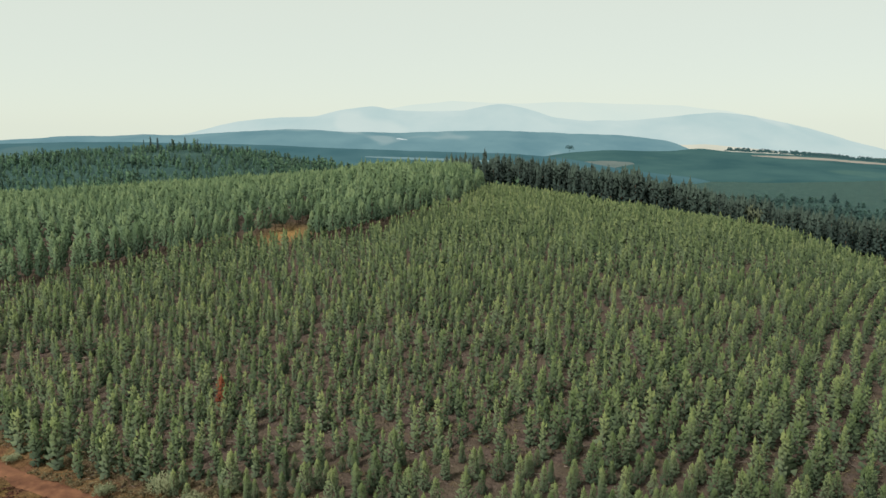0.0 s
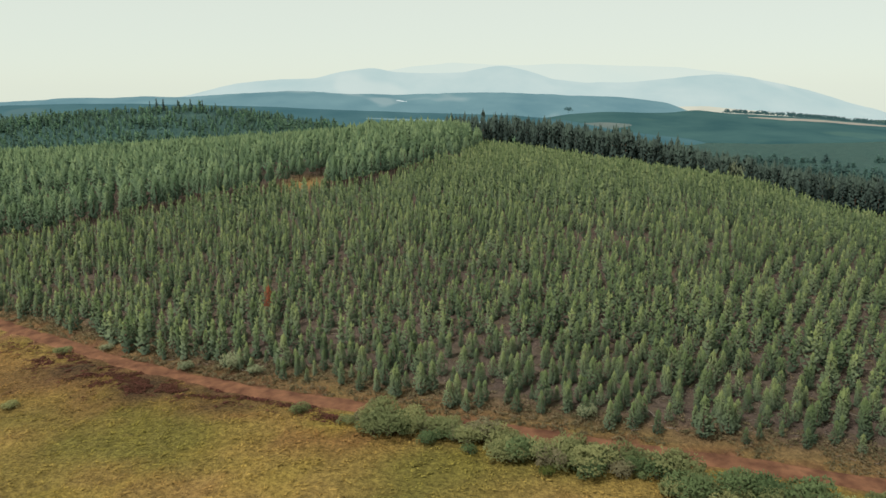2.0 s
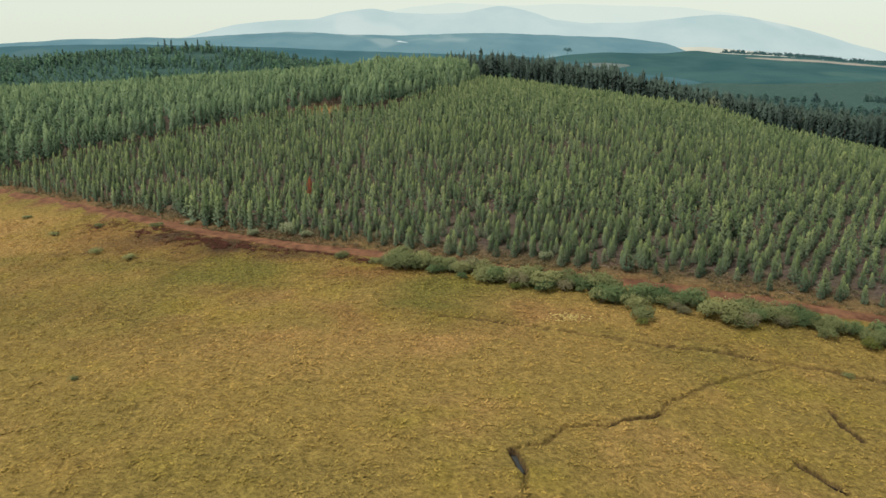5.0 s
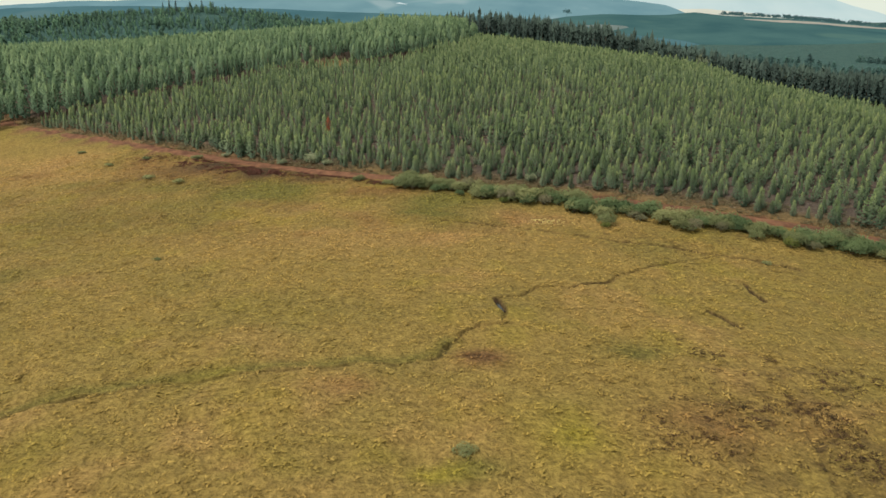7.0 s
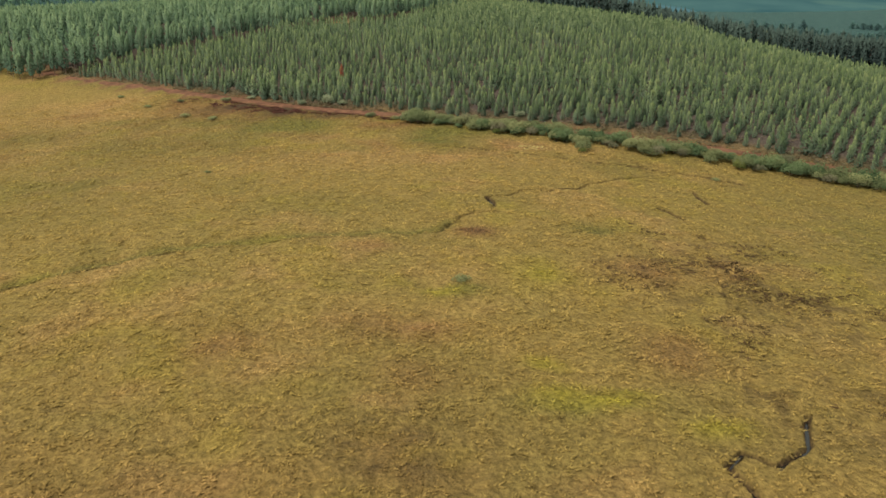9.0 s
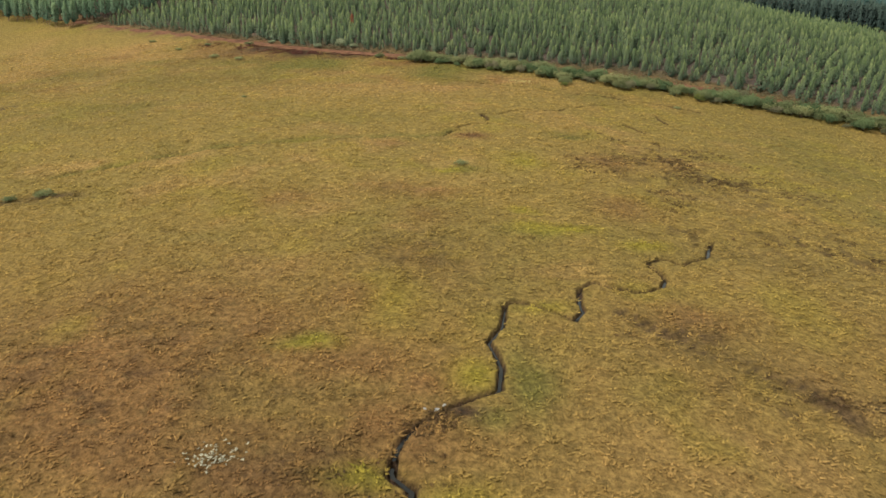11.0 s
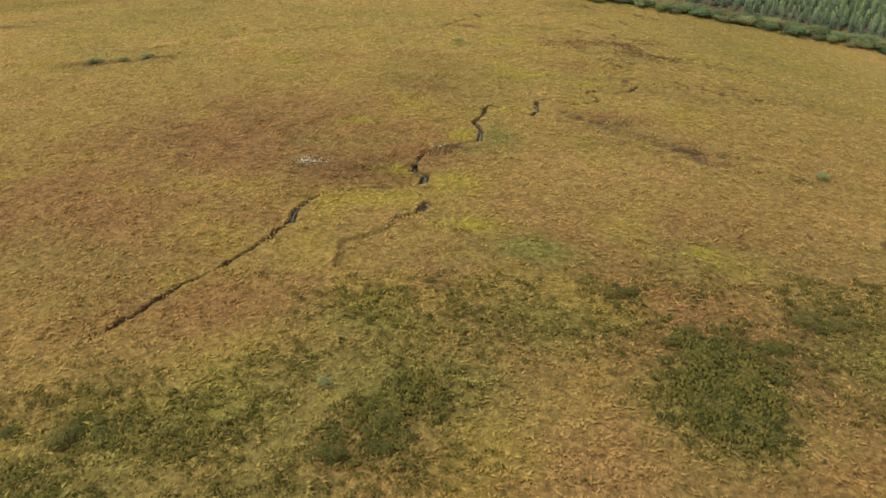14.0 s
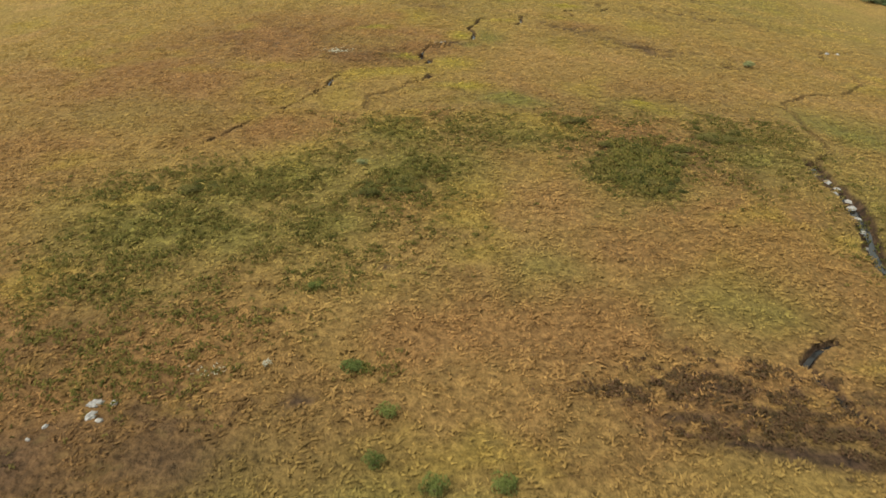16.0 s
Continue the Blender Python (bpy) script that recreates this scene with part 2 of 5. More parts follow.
DARK = [(4.4, -14, 2.2, 1.3, 0.6), (-24, -198, 11, 4, 0.75), (-30, -188, 6, 5, 0.5), (-12.2, -193.2, 0.8, 0.5, 1.6), (-9, -177, 0.6, 0.4, 1.6), (15, -198.2, 3.5, 0.6, 1.7), (11.3, -196, 2.0, 0.5, 1.6), (19.5, -199.3, 3, 0.7, 1.7), (17, -195, 3, 0.45, 1.4), (20.5, -196.8, 2.5, 0.5, 1.5), (14, -192.5, 2.5, 0.4, 1.1), (-2.5, -104, 2.0, 1.2, 0.9), (-66, -51, 7, 1.8, 0.8), (-56, -49.5, 3, 1.2, 0.9), (-36, 81, 11, 3.2, 0.9), (-54, 90, 10, 4.2, 0.9), (-44, 85, 9, 3.6, 0.9), (-26, 76, 8, 2.0, 0.7),
        (24, -94, 6, 1.4, 0.3), (28, -98, 4, 2, 0.4), (-110, 4, 8, 2, 0.6), (36, -68, 8, 3, 0.35), (-14, -113, 7, 5, 0.35)]


HUMMOCKS = [(33, -30, 9, 12, 0.6), (40, -14, 7, 6, 0.5), (45, -38, 9, 10, 0.55), (30, -62, 7, 5, 0.5), (48, -62, 14, 9, 0.6), (17, -192.5, 7, 4.5, 1.1), (30, -101, 9, 4, 0.8), (-12, -112, 6, 5, 0.5), (-30, -100, 14, 12, 0.45),
            (20, -90, 5, 2.5, 0.9), (-22, -195, 8, 5, 0.7), (24, -148, 8, 6, 0.5), (-5, -72, 6, 8, 0.4), (-66, 84, 9, 5, 0.6), (-36, 80, 10, 3, 1.0)]


def cover(x, y):
    """How much of each plant cover grows at a place: two RGBA layers, (red, green, gold, tan) and (mud, road, forest
    floor, far). Far carries painted haze; red also paints one shaded bank.
    """
    wx, wy = x + 5 * (fbm(x, y, 14, 21) - 0.5), y + 5 * (fbm(x, y, 14, 27) - 0.5)
    n1, n2, n3 = fbm(wx, wy, 22, 31, 4), fbm(wx, wy, 17, 35, 4), fbm(x, y, 6, 39, 3)
    near = step(-20, -170, y)
    verge = step(25, 50, y) * step(95, 75, y) * step(0, -4, road_gap(x, y))
    red = np.clip(spots(wx, wy, RED) * (0.45 + 0.8 * n3) + near * (0.52 + step(0.45, 0.68, n1) * 0.4) + 0.45 * verge * step(0.45, 0.6, n3), 0, 1)
    green = np.clip(spots(wx, wy, GREEN) * (0.45 + 0.9 * n3) + 0.12 * near + step(0.55, 0.8, n2) * (0.30 - 0.05 * near) + 0.30 * verge * step(0.42, 0.6, n2), 0, 1)
    green = np.maximum(green, 0.75 * np.exp(-((away(x, y - 1.4, STREAM_UPPER) / 1.2) ** 2)))
    green = np.maximum(green, 0.5 * step(-9, -4, road_gap(x, y)) * step(3, 0, road_gap(x, y)) * (0.4 + n3))
    red = np.maximum(red, 0.45 * step(1.0, 2.5, road_gap(x, y)) * step(30, 8, road_gap(x, y)) * (0.5 + n3)).clip(0, 1)
    # shaded bank above the lower stream, painted in with darker red cover
    red = np.maximum(red, 0.8 * np.exp(-((away(x + 1.4, y - 1.6, STREAM_LOWER) / 1.7) ** 2)))
    gold = np.clip(spots(wx, wy, GOLD) * (0.45 + n3) + step(0.58, 0.85, fbm(wx, wy, 9, 43)) * 0.32, 0, 1)
    tan = np.clip(spots(wx, wy, TAN) * (0.5 + n3) + step(0.56, 0.8, fbm(wx, wy, 11, 47)) * 0.5, 0, 1)
    gap = road_gap(x, y)
    mud = spots(wx, wy, DARK) * (0.3 + 1.4 * n3)
    mud = np.maximum(mud, spots(wx, wy, HUMMOCKS) * step(0.50, 0.70, fbm(x, y, 1.7, 57, 3)))
    sx, sy = wander(x, y)
    for _, line, half, depth, bare in WATERWAYS:
        mud = np.maximum(mud, bare * step(half * 1.75, half * 1.0, away(sx, sy, line)) * (0.75 + 0.5 * n3))
    mud = np.maximum(mud, 0.8 * step(0.5, 0.2, np.abs(away(sx, sy, RUT) - 0.55)) * step(0.38, 0.58, n3))
    mud = np.maximum(mud, 0.7 * step(1.2, 0.4, away(sx, sy, RUT_LEFT)))
    d_road = away(x + 0.8 * (n3 - 0.5), y + 0.8 * (fbm(x, y, 3, 53) - 0.5), ROAD)
    road = step(2.0, 1.45, d_road)
    floor = (0.45 * step(0.8, 2.5, gap) + 0.55 * step(3.5, 9, gap + 4 * (n3 - 0.5))) * step(900, 500, y) * (1 - spots(x, y, [(-43, 229, 6, 15, 1.0)]).clip(0, 1))
    # far: where the ground takes on the painted haze tint
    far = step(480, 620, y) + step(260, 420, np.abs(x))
    a = np.stack([red, green, gold, np.clip(tan, 0, 1)], -1)
    b = np.stack([np.clip(mud, 0, 1), road, np.clip(floor, 0, 1), np.clip(far, 0, 1)], -1)
    return a, b


def ground_z(x, y):
    """Height of the ground with its hummocks and carved channels."""
    x, y = np.asarray(x, float), np.asarray(y, float)
    gap = road_gap(x, y)
    calm = step(1.5, 4.0, away(x, y, ROAD))
    wet = step(3, -3, gap) * step(250, 170, np.abs(x))
    z = land(x, y) + calm * wet * (0.55 * (fbm(x, y, 5.0, 61, 3) - 0.5) + 0.55 * (fbm(x, y, 1.9, 65, 2) - 0.5))
    # the ground sinks towards the streams on their upper side
    z = z - 0.55 * np.exp(-((away(x + 1.2, y - 1.2, STREAM_LOWER) / 1.9) ** 2)) - 0.4 * np.exp(-((away(x, y - 1.3, STREAM_UPPER) / 1.8) ** 2))
    z = z + calm * (1 - wet) * 0.5 * (fbm(x, y, 7, 69, 2) - 0.5) - 0.22 * (1 - calm)
    sx, sy = wander(x, y)
    for _, line, half, depth, bare in WATERWAYS:
        d = away(sx, sy, line)
        z = z - depth * step(half * 1.5, half * 0.75, d)
    z = z - 0.3 * step(0.8, 0.3, away(sx, sy, RUT)) * step(0.35, 0.6, fbm(x, y, 6, 39, 3))
    return z


# ---- materials ----
def material(name, roughness=0.9, specular=0.2):
    m = bpy.data.materials.new(name)
    m.use_nodes = True
    b = m.node_tree.nodes["Principled BSDF"]
    b.inputs["Roughness"].default_value = roughness
    b.inputs["Specular IOR Level"].default_value = specular
    return m, m.node_tree.nodes, m.node_tree.links, b


def mix(n, l, fac, a, b, mode="MIX"):
    """A colour mix; each of fac, a and b is a socket or a value."""
    node = n.new("ShaderNodeMix")
    node.data_type, node.blend_type = "RGBA", mode
    for socket, value in ((node.inputs[0], fac), (node.inputs[6], a), (node.inputs[7], b)):
        if isinstance(value, (int, float)):
            socket.default_value = value
        elif isinstance(value, tuple):
            socket.default_value = (*value, 1)
        else:
            l.new(value, socket)
    return node.outputs[2]


def noise_fac(n, l, scale, detail=4, low=0.35, high=0.65, rough=0.55):
    """Noise at a real-world scale (features per metre), stretched to 0..1."""
    geo = n.new("ShaderNodeNewGeometry")
    tex = n.new("ShaderNodeTexNoise")
    tex.inputs["Scale"].default_value, tex.inputs["Detail"].default_value, tex.inputs["Roughness"].default_value = scale, detail, rough
    l.new(geo.outputs["Position"], tex.inputs["Vector"])
    ramp = n.new("ShaderNodeMapRange")
    ramp.inputs[1].default_value, ramp.inputs[2].default_value = low, high
    l.new(tex.outputs[0], ramp.inputs[0])
    return ramp.outputs[0]


def attribute(n, name):
    a = n.new("ShaderNodeAttribute")
    a.attribute_name = name
    return a


def bump(n, l, b, height, strength, distance):
    node = n.new("ShaderNodeBump")
    node.inputs["Strength"].default_value, node.inputs["Distance"].default_value = strength, distance
    l.new(height, node.inputs["Height"])
    l.new(node.outputs[0], b.inputs["Normal"])


def multiply(n, l, a, b):
    m = n.new("ShaderNodeMath")
    m.operation = "MULTIPLY"
    for socket, value in zip(m.inputs, (a, b)):
        if isinstance(value, (int, float)):
            socket.default_value = value
        else:
            l.new(value, socket)
    return m.outputs[0]


def thin_leaf(n, l, b, colour, share):
    """Lets part of the light pass through blades and needles."""
    glow, blend = n.new("ShaderNodeBsdfTranslucent"), n.new("ShaderNodeMixShader")
    l.new(colour, glow.inputs["Color"])
    blend.inputs[0].default_value = share
    l.new(b.outputs[0], blend.inputs[1])
    l.new(glow.outputs[0], blend.inputs[2])
    l.new(blend.outputs[0], n["Material Output"].inputs["Surface"])


def grass_material(name, blades):
    m, n, l, b = material(name, 0.95, 0.1)
    first, second = attribute(n, "cover_a"), attribute(n, "cover_b")
    sa, sb = n.new("ShaderNodeSeparateColor"), n.new("ShaderNodeSeparateColor")
    l.new(first.outputs["Color"], sa.inputs[0])
    l.new(second.outputs["Color"], sb.inputs[0])
    fine, mid, wide = noise_fac(n, l, 1.9, 7, 0.32, 0.68, 0.68), noise_fac(n, l, 0.35, 5), noise_fac(n, l, 0.07, 4)
    if blades:
        fine = n.new("ShaderNodeNewGeometry").outputs["Random Per Island"]
    gain = 0.90 if blades else 0.54

    low_gain, high_gain = (gain * 0.86, gain * 1.04) if blades else (gain * 0.72, gain * 1.20)

    def tone(low, high):
        return mix(n, l, fine, tuple(low_gain * v for v in low), tuple(high_gain * v for v in high))

    c = tone((0.243, 0.171, 0.049), (0.424, 0.305, 0.092))
    c = mix(n, l, multiply(n, l, mid, 0.45), c, tone((0.31, 0.232, 0.064), (0.372, 0.276, 0.078)))
    c = mix(n, l, multiply(n, l, wide, 0.40), c, tone((0.40, 0.26, 0.075), (0.46, 0.30, 0.09)))
    c = mix(n, l, first.outputs["Alpha"], c, tone((0.36, 0.215, 0.075), (0.58, 0.36, 0.140)))
    c = mix(n, l, sa.outputs[0], c, tone((0.190, 0.102, 0.040), (0.370, 0.202, 0.078)))
    c = mix(n, l, sa.outputs[1], c, tone((0.130, 0.116, 0.034), (0.270, 0.236, 0.060)))
    c = mix(n, l, sa.outputs[2], c, tone((0.260, 0.220, 0.030), (0.430, 0.350, 0.050)))
    if not blades:
        c = mix(n, l, sb.outputs[2], c, mix(n, l, multiply(n, l, mid, 0.35), mix(n, l, fine, (0.042, 0.032, 0.030), (0.110, 0.082, 0.072)), (0.092, 0.082, 0.050)))
        # far woods' green with bluish haze painted into the base colour
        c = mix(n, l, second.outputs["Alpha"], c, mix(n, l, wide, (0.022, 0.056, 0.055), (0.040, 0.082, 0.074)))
        c = mix(n, l, sb.outputs[1], c, mix(n, l, mid, (0.100, 0.046, 0.029), (0.170, 0.084, 0.052)))
    c = mix(n, l, sb.outputs[0], c, mix(n, l, fine, (0.016, 0.012, 0.009), (0.080, 0.048, 0.028)))
    # small dark olive-brown spots scattered over the meadow by noise
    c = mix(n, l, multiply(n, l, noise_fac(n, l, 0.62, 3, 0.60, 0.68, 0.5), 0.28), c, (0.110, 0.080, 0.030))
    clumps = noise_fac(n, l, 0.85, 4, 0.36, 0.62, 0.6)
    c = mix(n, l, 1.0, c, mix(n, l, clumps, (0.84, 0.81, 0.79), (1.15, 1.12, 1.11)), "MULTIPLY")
    l.new(c, b.inputs["Base Color"])
    if not blades:
        bump(n, l, b, noise_fac(n, l, 1.6, 5, 0.25, 0.75, 0.6), 0.8, 0.5)
    else:
        thin_leaf(n, l, b, c, 0.25)
    return m


SOFT = set()


def leaf_material(name, inner_shade, outer, tip, wild=0.5):
    """Foliage: a dark deep tone that paints in shade, an outer colour, and young tips that also paint in lit tops;
    varies from tree to tree and from clump to clump.
    """
    m, n, l, b = material(name, 0.8, 0.15)
    SOFT.add(name)
    a = attribute(n, "shade_growth")
    s = n.new("ShaderNodeSeparateColor")
    l.new(a.outputs["Color"], s.inputs[0])
    island = n.new("ShaderNodeNewGeometry").outputs["Random Per Island"]
    c = mix(n, l, s.outputs[0], inner_shade, outer)
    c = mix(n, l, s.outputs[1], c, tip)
    rand = n.new("ShaderNodeMath")
    rand.operation = "ADD"
    l.new(s.outputs[2], rand.inputs[0])
    l.new(n.new("ShaderNodeObjectInfo").outputs["Random"], rand.inputs[1])
    frac = n.new("ShaderNodeMath")
    frac.operation = "FRACT"
    l.new(rand.outputs[0], frac.inputs[0])
    hue = n.new("ShaderNodeHueSaturation")
    span = n.new("ShaderNodeMapRange")
    span.inputs[3].default_value, span.inputs[4].default_value = 1 - wild * 0.55, 1 + wild * 0.7
    l.new(frac.outputs[0], span.inputs[0])
    l.new(span.outputs[0], hue.inputs["Value"])
    turn = n.new("ShaderNodeMapRange")
    turn.inputs[3].default_value, turn.inputs[4].default_value = 0.5 + 0.03 * wild, 0.5 - 0.05 * wild
    l.new(frac.outputs[0], turn.inputs[0])
    l.new(turn.outputs[0], hue.inputs["Hue"])
    l.new(c, hue.inputs["Color"])
    clump = n.new("ShaderNodeMapRange")
    clump.inputs[3].default_value, clump.inputs[4].default_value = 0.91, 1.09
    l.new(island, clump.inputs[0])
    grey = n.new("ShaderNodeCombineColor")
    for k in range(3):
        l.new(clump.outputs[0], grey.inputs[k])
    final = mix(n, l, 1.0, hue.outputs[0], grey.outputs[0], "MULTIPLY")
    l.new(final, b.inputs["Base Color"])
    thin_leaf(n, l, b, final, 0.35)
    return m


def plain_material(name, dark, light, scale, roughness=0.9, relief=0.4, specular=0.2):
    m, n, l, b = material(name, roughness, specular)
    l.new(mix(n, l, noise_fac(n, l, scale, 6), dark, light), b.inputs["Base Color"])
    if relief:
        bump(n, l, b, noise_fac(n, l, scale * 4, 5, 0.2, 0.8), relief, 0.1)
    return m


def haze_glow_material(name, low, high, field, scale, amount):
    """Far country as a plain glowing backdrop: woods, and paler fields between them, with haze painted into the glow.
    """
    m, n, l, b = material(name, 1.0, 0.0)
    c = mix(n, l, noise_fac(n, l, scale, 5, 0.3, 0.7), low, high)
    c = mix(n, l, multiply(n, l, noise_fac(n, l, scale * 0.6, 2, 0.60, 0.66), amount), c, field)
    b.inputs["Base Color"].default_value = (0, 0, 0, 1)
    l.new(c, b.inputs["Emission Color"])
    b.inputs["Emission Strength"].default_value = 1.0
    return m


M_GROUND = grass_material("meadow_and_soil", False)
M_BLADES = grass_material("grass_blades", True)
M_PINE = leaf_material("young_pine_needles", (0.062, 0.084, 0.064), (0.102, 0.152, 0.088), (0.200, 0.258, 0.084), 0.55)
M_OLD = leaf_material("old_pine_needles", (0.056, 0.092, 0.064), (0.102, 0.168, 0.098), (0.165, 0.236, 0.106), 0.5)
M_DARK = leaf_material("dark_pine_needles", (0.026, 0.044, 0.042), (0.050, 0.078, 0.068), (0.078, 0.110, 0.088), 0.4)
M_DEAD = leaf_material("dead_pine_needles", (0.11, 0.040, 0.018), (0.18, 0.068, 0.028), (0.23, 0.095, 0.038), 0.3)
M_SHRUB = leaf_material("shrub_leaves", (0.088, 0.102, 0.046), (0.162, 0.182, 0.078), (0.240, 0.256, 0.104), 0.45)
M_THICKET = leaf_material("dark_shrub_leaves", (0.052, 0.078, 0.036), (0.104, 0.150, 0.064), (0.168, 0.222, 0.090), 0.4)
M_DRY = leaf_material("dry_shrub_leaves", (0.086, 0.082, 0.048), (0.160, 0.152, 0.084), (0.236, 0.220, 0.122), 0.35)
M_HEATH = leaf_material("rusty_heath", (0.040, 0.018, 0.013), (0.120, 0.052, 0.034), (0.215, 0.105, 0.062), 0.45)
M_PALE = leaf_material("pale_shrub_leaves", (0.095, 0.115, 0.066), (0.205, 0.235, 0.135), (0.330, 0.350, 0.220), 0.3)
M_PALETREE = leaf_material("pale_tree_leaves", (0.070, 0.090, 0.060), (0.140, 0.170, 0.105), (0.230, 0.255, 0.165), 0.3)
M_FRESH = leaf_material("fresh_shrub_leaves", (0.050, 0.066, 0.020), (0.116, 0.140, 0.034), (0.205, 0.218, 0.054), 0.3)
# the near-black first tone paints the shade in gaps between leaves
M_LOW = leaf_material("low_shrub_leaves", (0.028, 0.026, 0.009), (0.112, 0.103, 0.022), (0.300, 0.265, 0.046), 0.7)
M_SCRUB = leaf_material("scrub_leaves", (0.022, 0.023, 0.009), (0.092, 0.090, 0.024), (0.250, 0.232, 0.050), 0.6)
M_BARK = plain_material("bark", (0.07, 0.045, 0.03), (0.17, 0.12, 0.085), 3.0)
M_DEADWOOD = plain_material("weathered_wood", (0.07, 0.055, 0.046), (0.25, 0.21, 0.18), 2.5)
M_ROAD = plain_material("red_earth", (0.074, 0.034, 0.021), (0.170, 0.082, 0.047), 0.45, 0.95, 0.5, 0.1)
M_WATER = plain_material("dark_water", (0.008, 0.009, 0.010), (0.018, 0.016, 0.014), 0.8, 0.15, 0, 0.2)
M_ROCK = plain_material("pale_rock", (0.15, 0.145, 0.135), (0.36, 0.345, 0.32), 2.2, 0.9, 0.8)
M_FLOWER = plain_material("white_flowers", (0.26, 0.245, 0.18), (0.42, 0.40, 0.30), 3.0)
M_SEED = plain_material("cream_seed_heads", (0.46, 0.36, 0.12), (0.66, 0.54, 0.22), 3.0)


# ---- mesh helpers ----
def mesh_from(name, verts, faces, mat, layers=None, smooth=False):
    """A mesh from arrays of vertices and of faces with one number of corners; layers: colour layers per vertex."""
    verts, faces = np.ascontiguousarray(verts, np.float32), np.ascontiguousarray(faces, np.int32)
    k = faces.shape[1]
    me = bpy.data.meshes.new(name)
    me.vertices.add(len(verts))
    me.vertices.foreach_set("co", verts.ravel())
    me.loops.add(faces.size)
    me.loops.foreach_set("vertex_index", faces.ravel())
    me.polygons.add(len(faces))
    me.polygons.foreach_set("loop_start", np.arange(0, faces.size, k, dtype=np.int32))
    me.update(calc_edges=True)
    for key, values in (layers or {}).items():
        layer = me.attributes.new(key, "FLOAT_COLOR", "POINT")
        layer.data.foreach_set("color", np.ascontiguousarray(values, np.float32).ravel())
    if smooth:
        me.polygons.foreach_set("use_smooth", np.ones(len(faces), bool))
    if (mat.name in SOFT or mat.name == "grass_blades") and len(verts) % 4 == 0:
        # needle clumps shade softly, as bundles that point outward
        c = verts.reshape(-1, 4, 3)
        out = c[:, 3] - c[:, :3].mean(1)
        out /= np.linalg.norm(out, axis=1, keepdims=True) + 1e-9
        own = c - c.mean(1, keepdims=True)
        own /= np.linalg.norm(own, axis=2, keepdims=True) + 1e-9
        own_share, out_share, up_share = (0.45, 0.6, 0.25) if mat.name in SOFT else (0.35, 0.25, 0.75)
        soft = own_share * own + out_share * out[:, None] + np.array([0, 0, up_share])
        soft /= np.linalg.norm(soft, axis=2, keepdims=True) + 1e-9
        me.attributes.new("custom_normal", "FLOAT_VECTOR", "POINT").data.foreach_set("vector", np.ascontiguousarray(soft, np.float32).ravel())
        me.polygons.foreach_set("use_smooth", np.ones(len(faces), bool))
    me.materials.append(mat)
    return me


def stamped(shapes, picks, places, turns, sizes, heights, tints=None):
    """Many copies of a few shapes (verts, faces, grow) baked into one set of arrays."""
    vs, fs, gs, base = [], [], [], 0
    for k, (v, f, g) in enumerate(shapes):
        who = np.where(picks == k)[0]
        if not len(who):
            continue
        c, s = np.cos(turns[who])[:, None], np.sin(turns[who])[:, None]
        w, h = sizes[who][:, None], heights[who][:, None]
        x = (v[None, :, 0] * c - v[None, :, 1] * s) * w + places[who, 0][:, None]
        y = (v[None, :, 0] * s + v[None, :, 1] * c) * w + places[who, 1][:, None]
        z = v[None, :, 2] * h + places[who, 2][:, None]
        vs.append(np.stack([x, y, z], -1).reshape(-1, 3))
        fs.append((f[None] + (base + np.arange(len(who))[:, None, None] * len(v))).reshape(-1, f.shape[1]))
        shade_growth = np.repeat(g[None], len(who), 0).copy()
        if tints is not None:
            shade_growth[:, :, 2] = tints[who][:, None]
        gs.append(shade_growth.reshape(-1, 4))
        base += len(who) * len(v)
    return np.concatenate(vs), np.concatenate(fs), np.concatenate(gs)


def joined(*sets):
    base, vs, fs, gs = 0, [], [], []
    for v, f, g in sets:
        vs.append(v), fs.append(f + base), gs.append(g)
        base += len(v)
    return np.concatenate(vs), np.concatenate(fs), np.concatenate(gs)


def spindle(a, b, thick, r, sides=3, belly=0.25):
    """A clump from a to b: a pointed tuft on a ragged three-cornered base. Rows of vertices, triangles and painted
    shade (0 dark and deep, 1 outer).
    """
    a, b = np.array(a, float), np.array(b, float)
    ahead = (b - a) / (np.linalg.norm(b - a) + 1e-9)
    side = np.cross(ahead, (0.3, 0.2, 1.0))
    side /= np.linalg.norm(side) + 1e-9
    up = np.cross(side, ahead)
    mid = a + (b - a) * belly
    turn = r.uniform(0, 6.28)
    ring = [mid + thick * r.uniform(0.7, 1.3) * (np.cos(turn + 6.283 * k / sides) * side + np.sin(turn + 6.283 * k / sides) * up) for k in range(sides)]
    v = np.array([*ring, b])
    f = [((k + 1) % sides, k, sides) for k in range(sides)]
    g = np.zeros((len(v), 4))
    g[:-1, 0], g[-1, 0], g[:, 3] = 0.6, 1.0, 1
    return v, np.array(f), g


def stick(points, radii, sides=5):
    """A tapered limb along points."""
    v, f = [], []
    for p, q in zip(points, radii):
        for k in range(sides):
            v.append((p[0] + q * math.cos(6.283 * k / sides), p[1] + q * math.sin(6.283 * k / sides), p[2]))
    for i in range(len(points) - 1):
        for k in range(sides):
            a, b = i * sides + k, i * sides + (k + 1) % sides
            f += [(a, b, b + sides), (a, b + sides, a + sides)]
    top = len(v) - sides
    f += [(top, top + k, top + k + 1) for k in range(1, sides - 1)]
    g = np.zeros((len(v), 4))
    g[:, 3] = 1
    return np.array(v, float), np.array(f), g


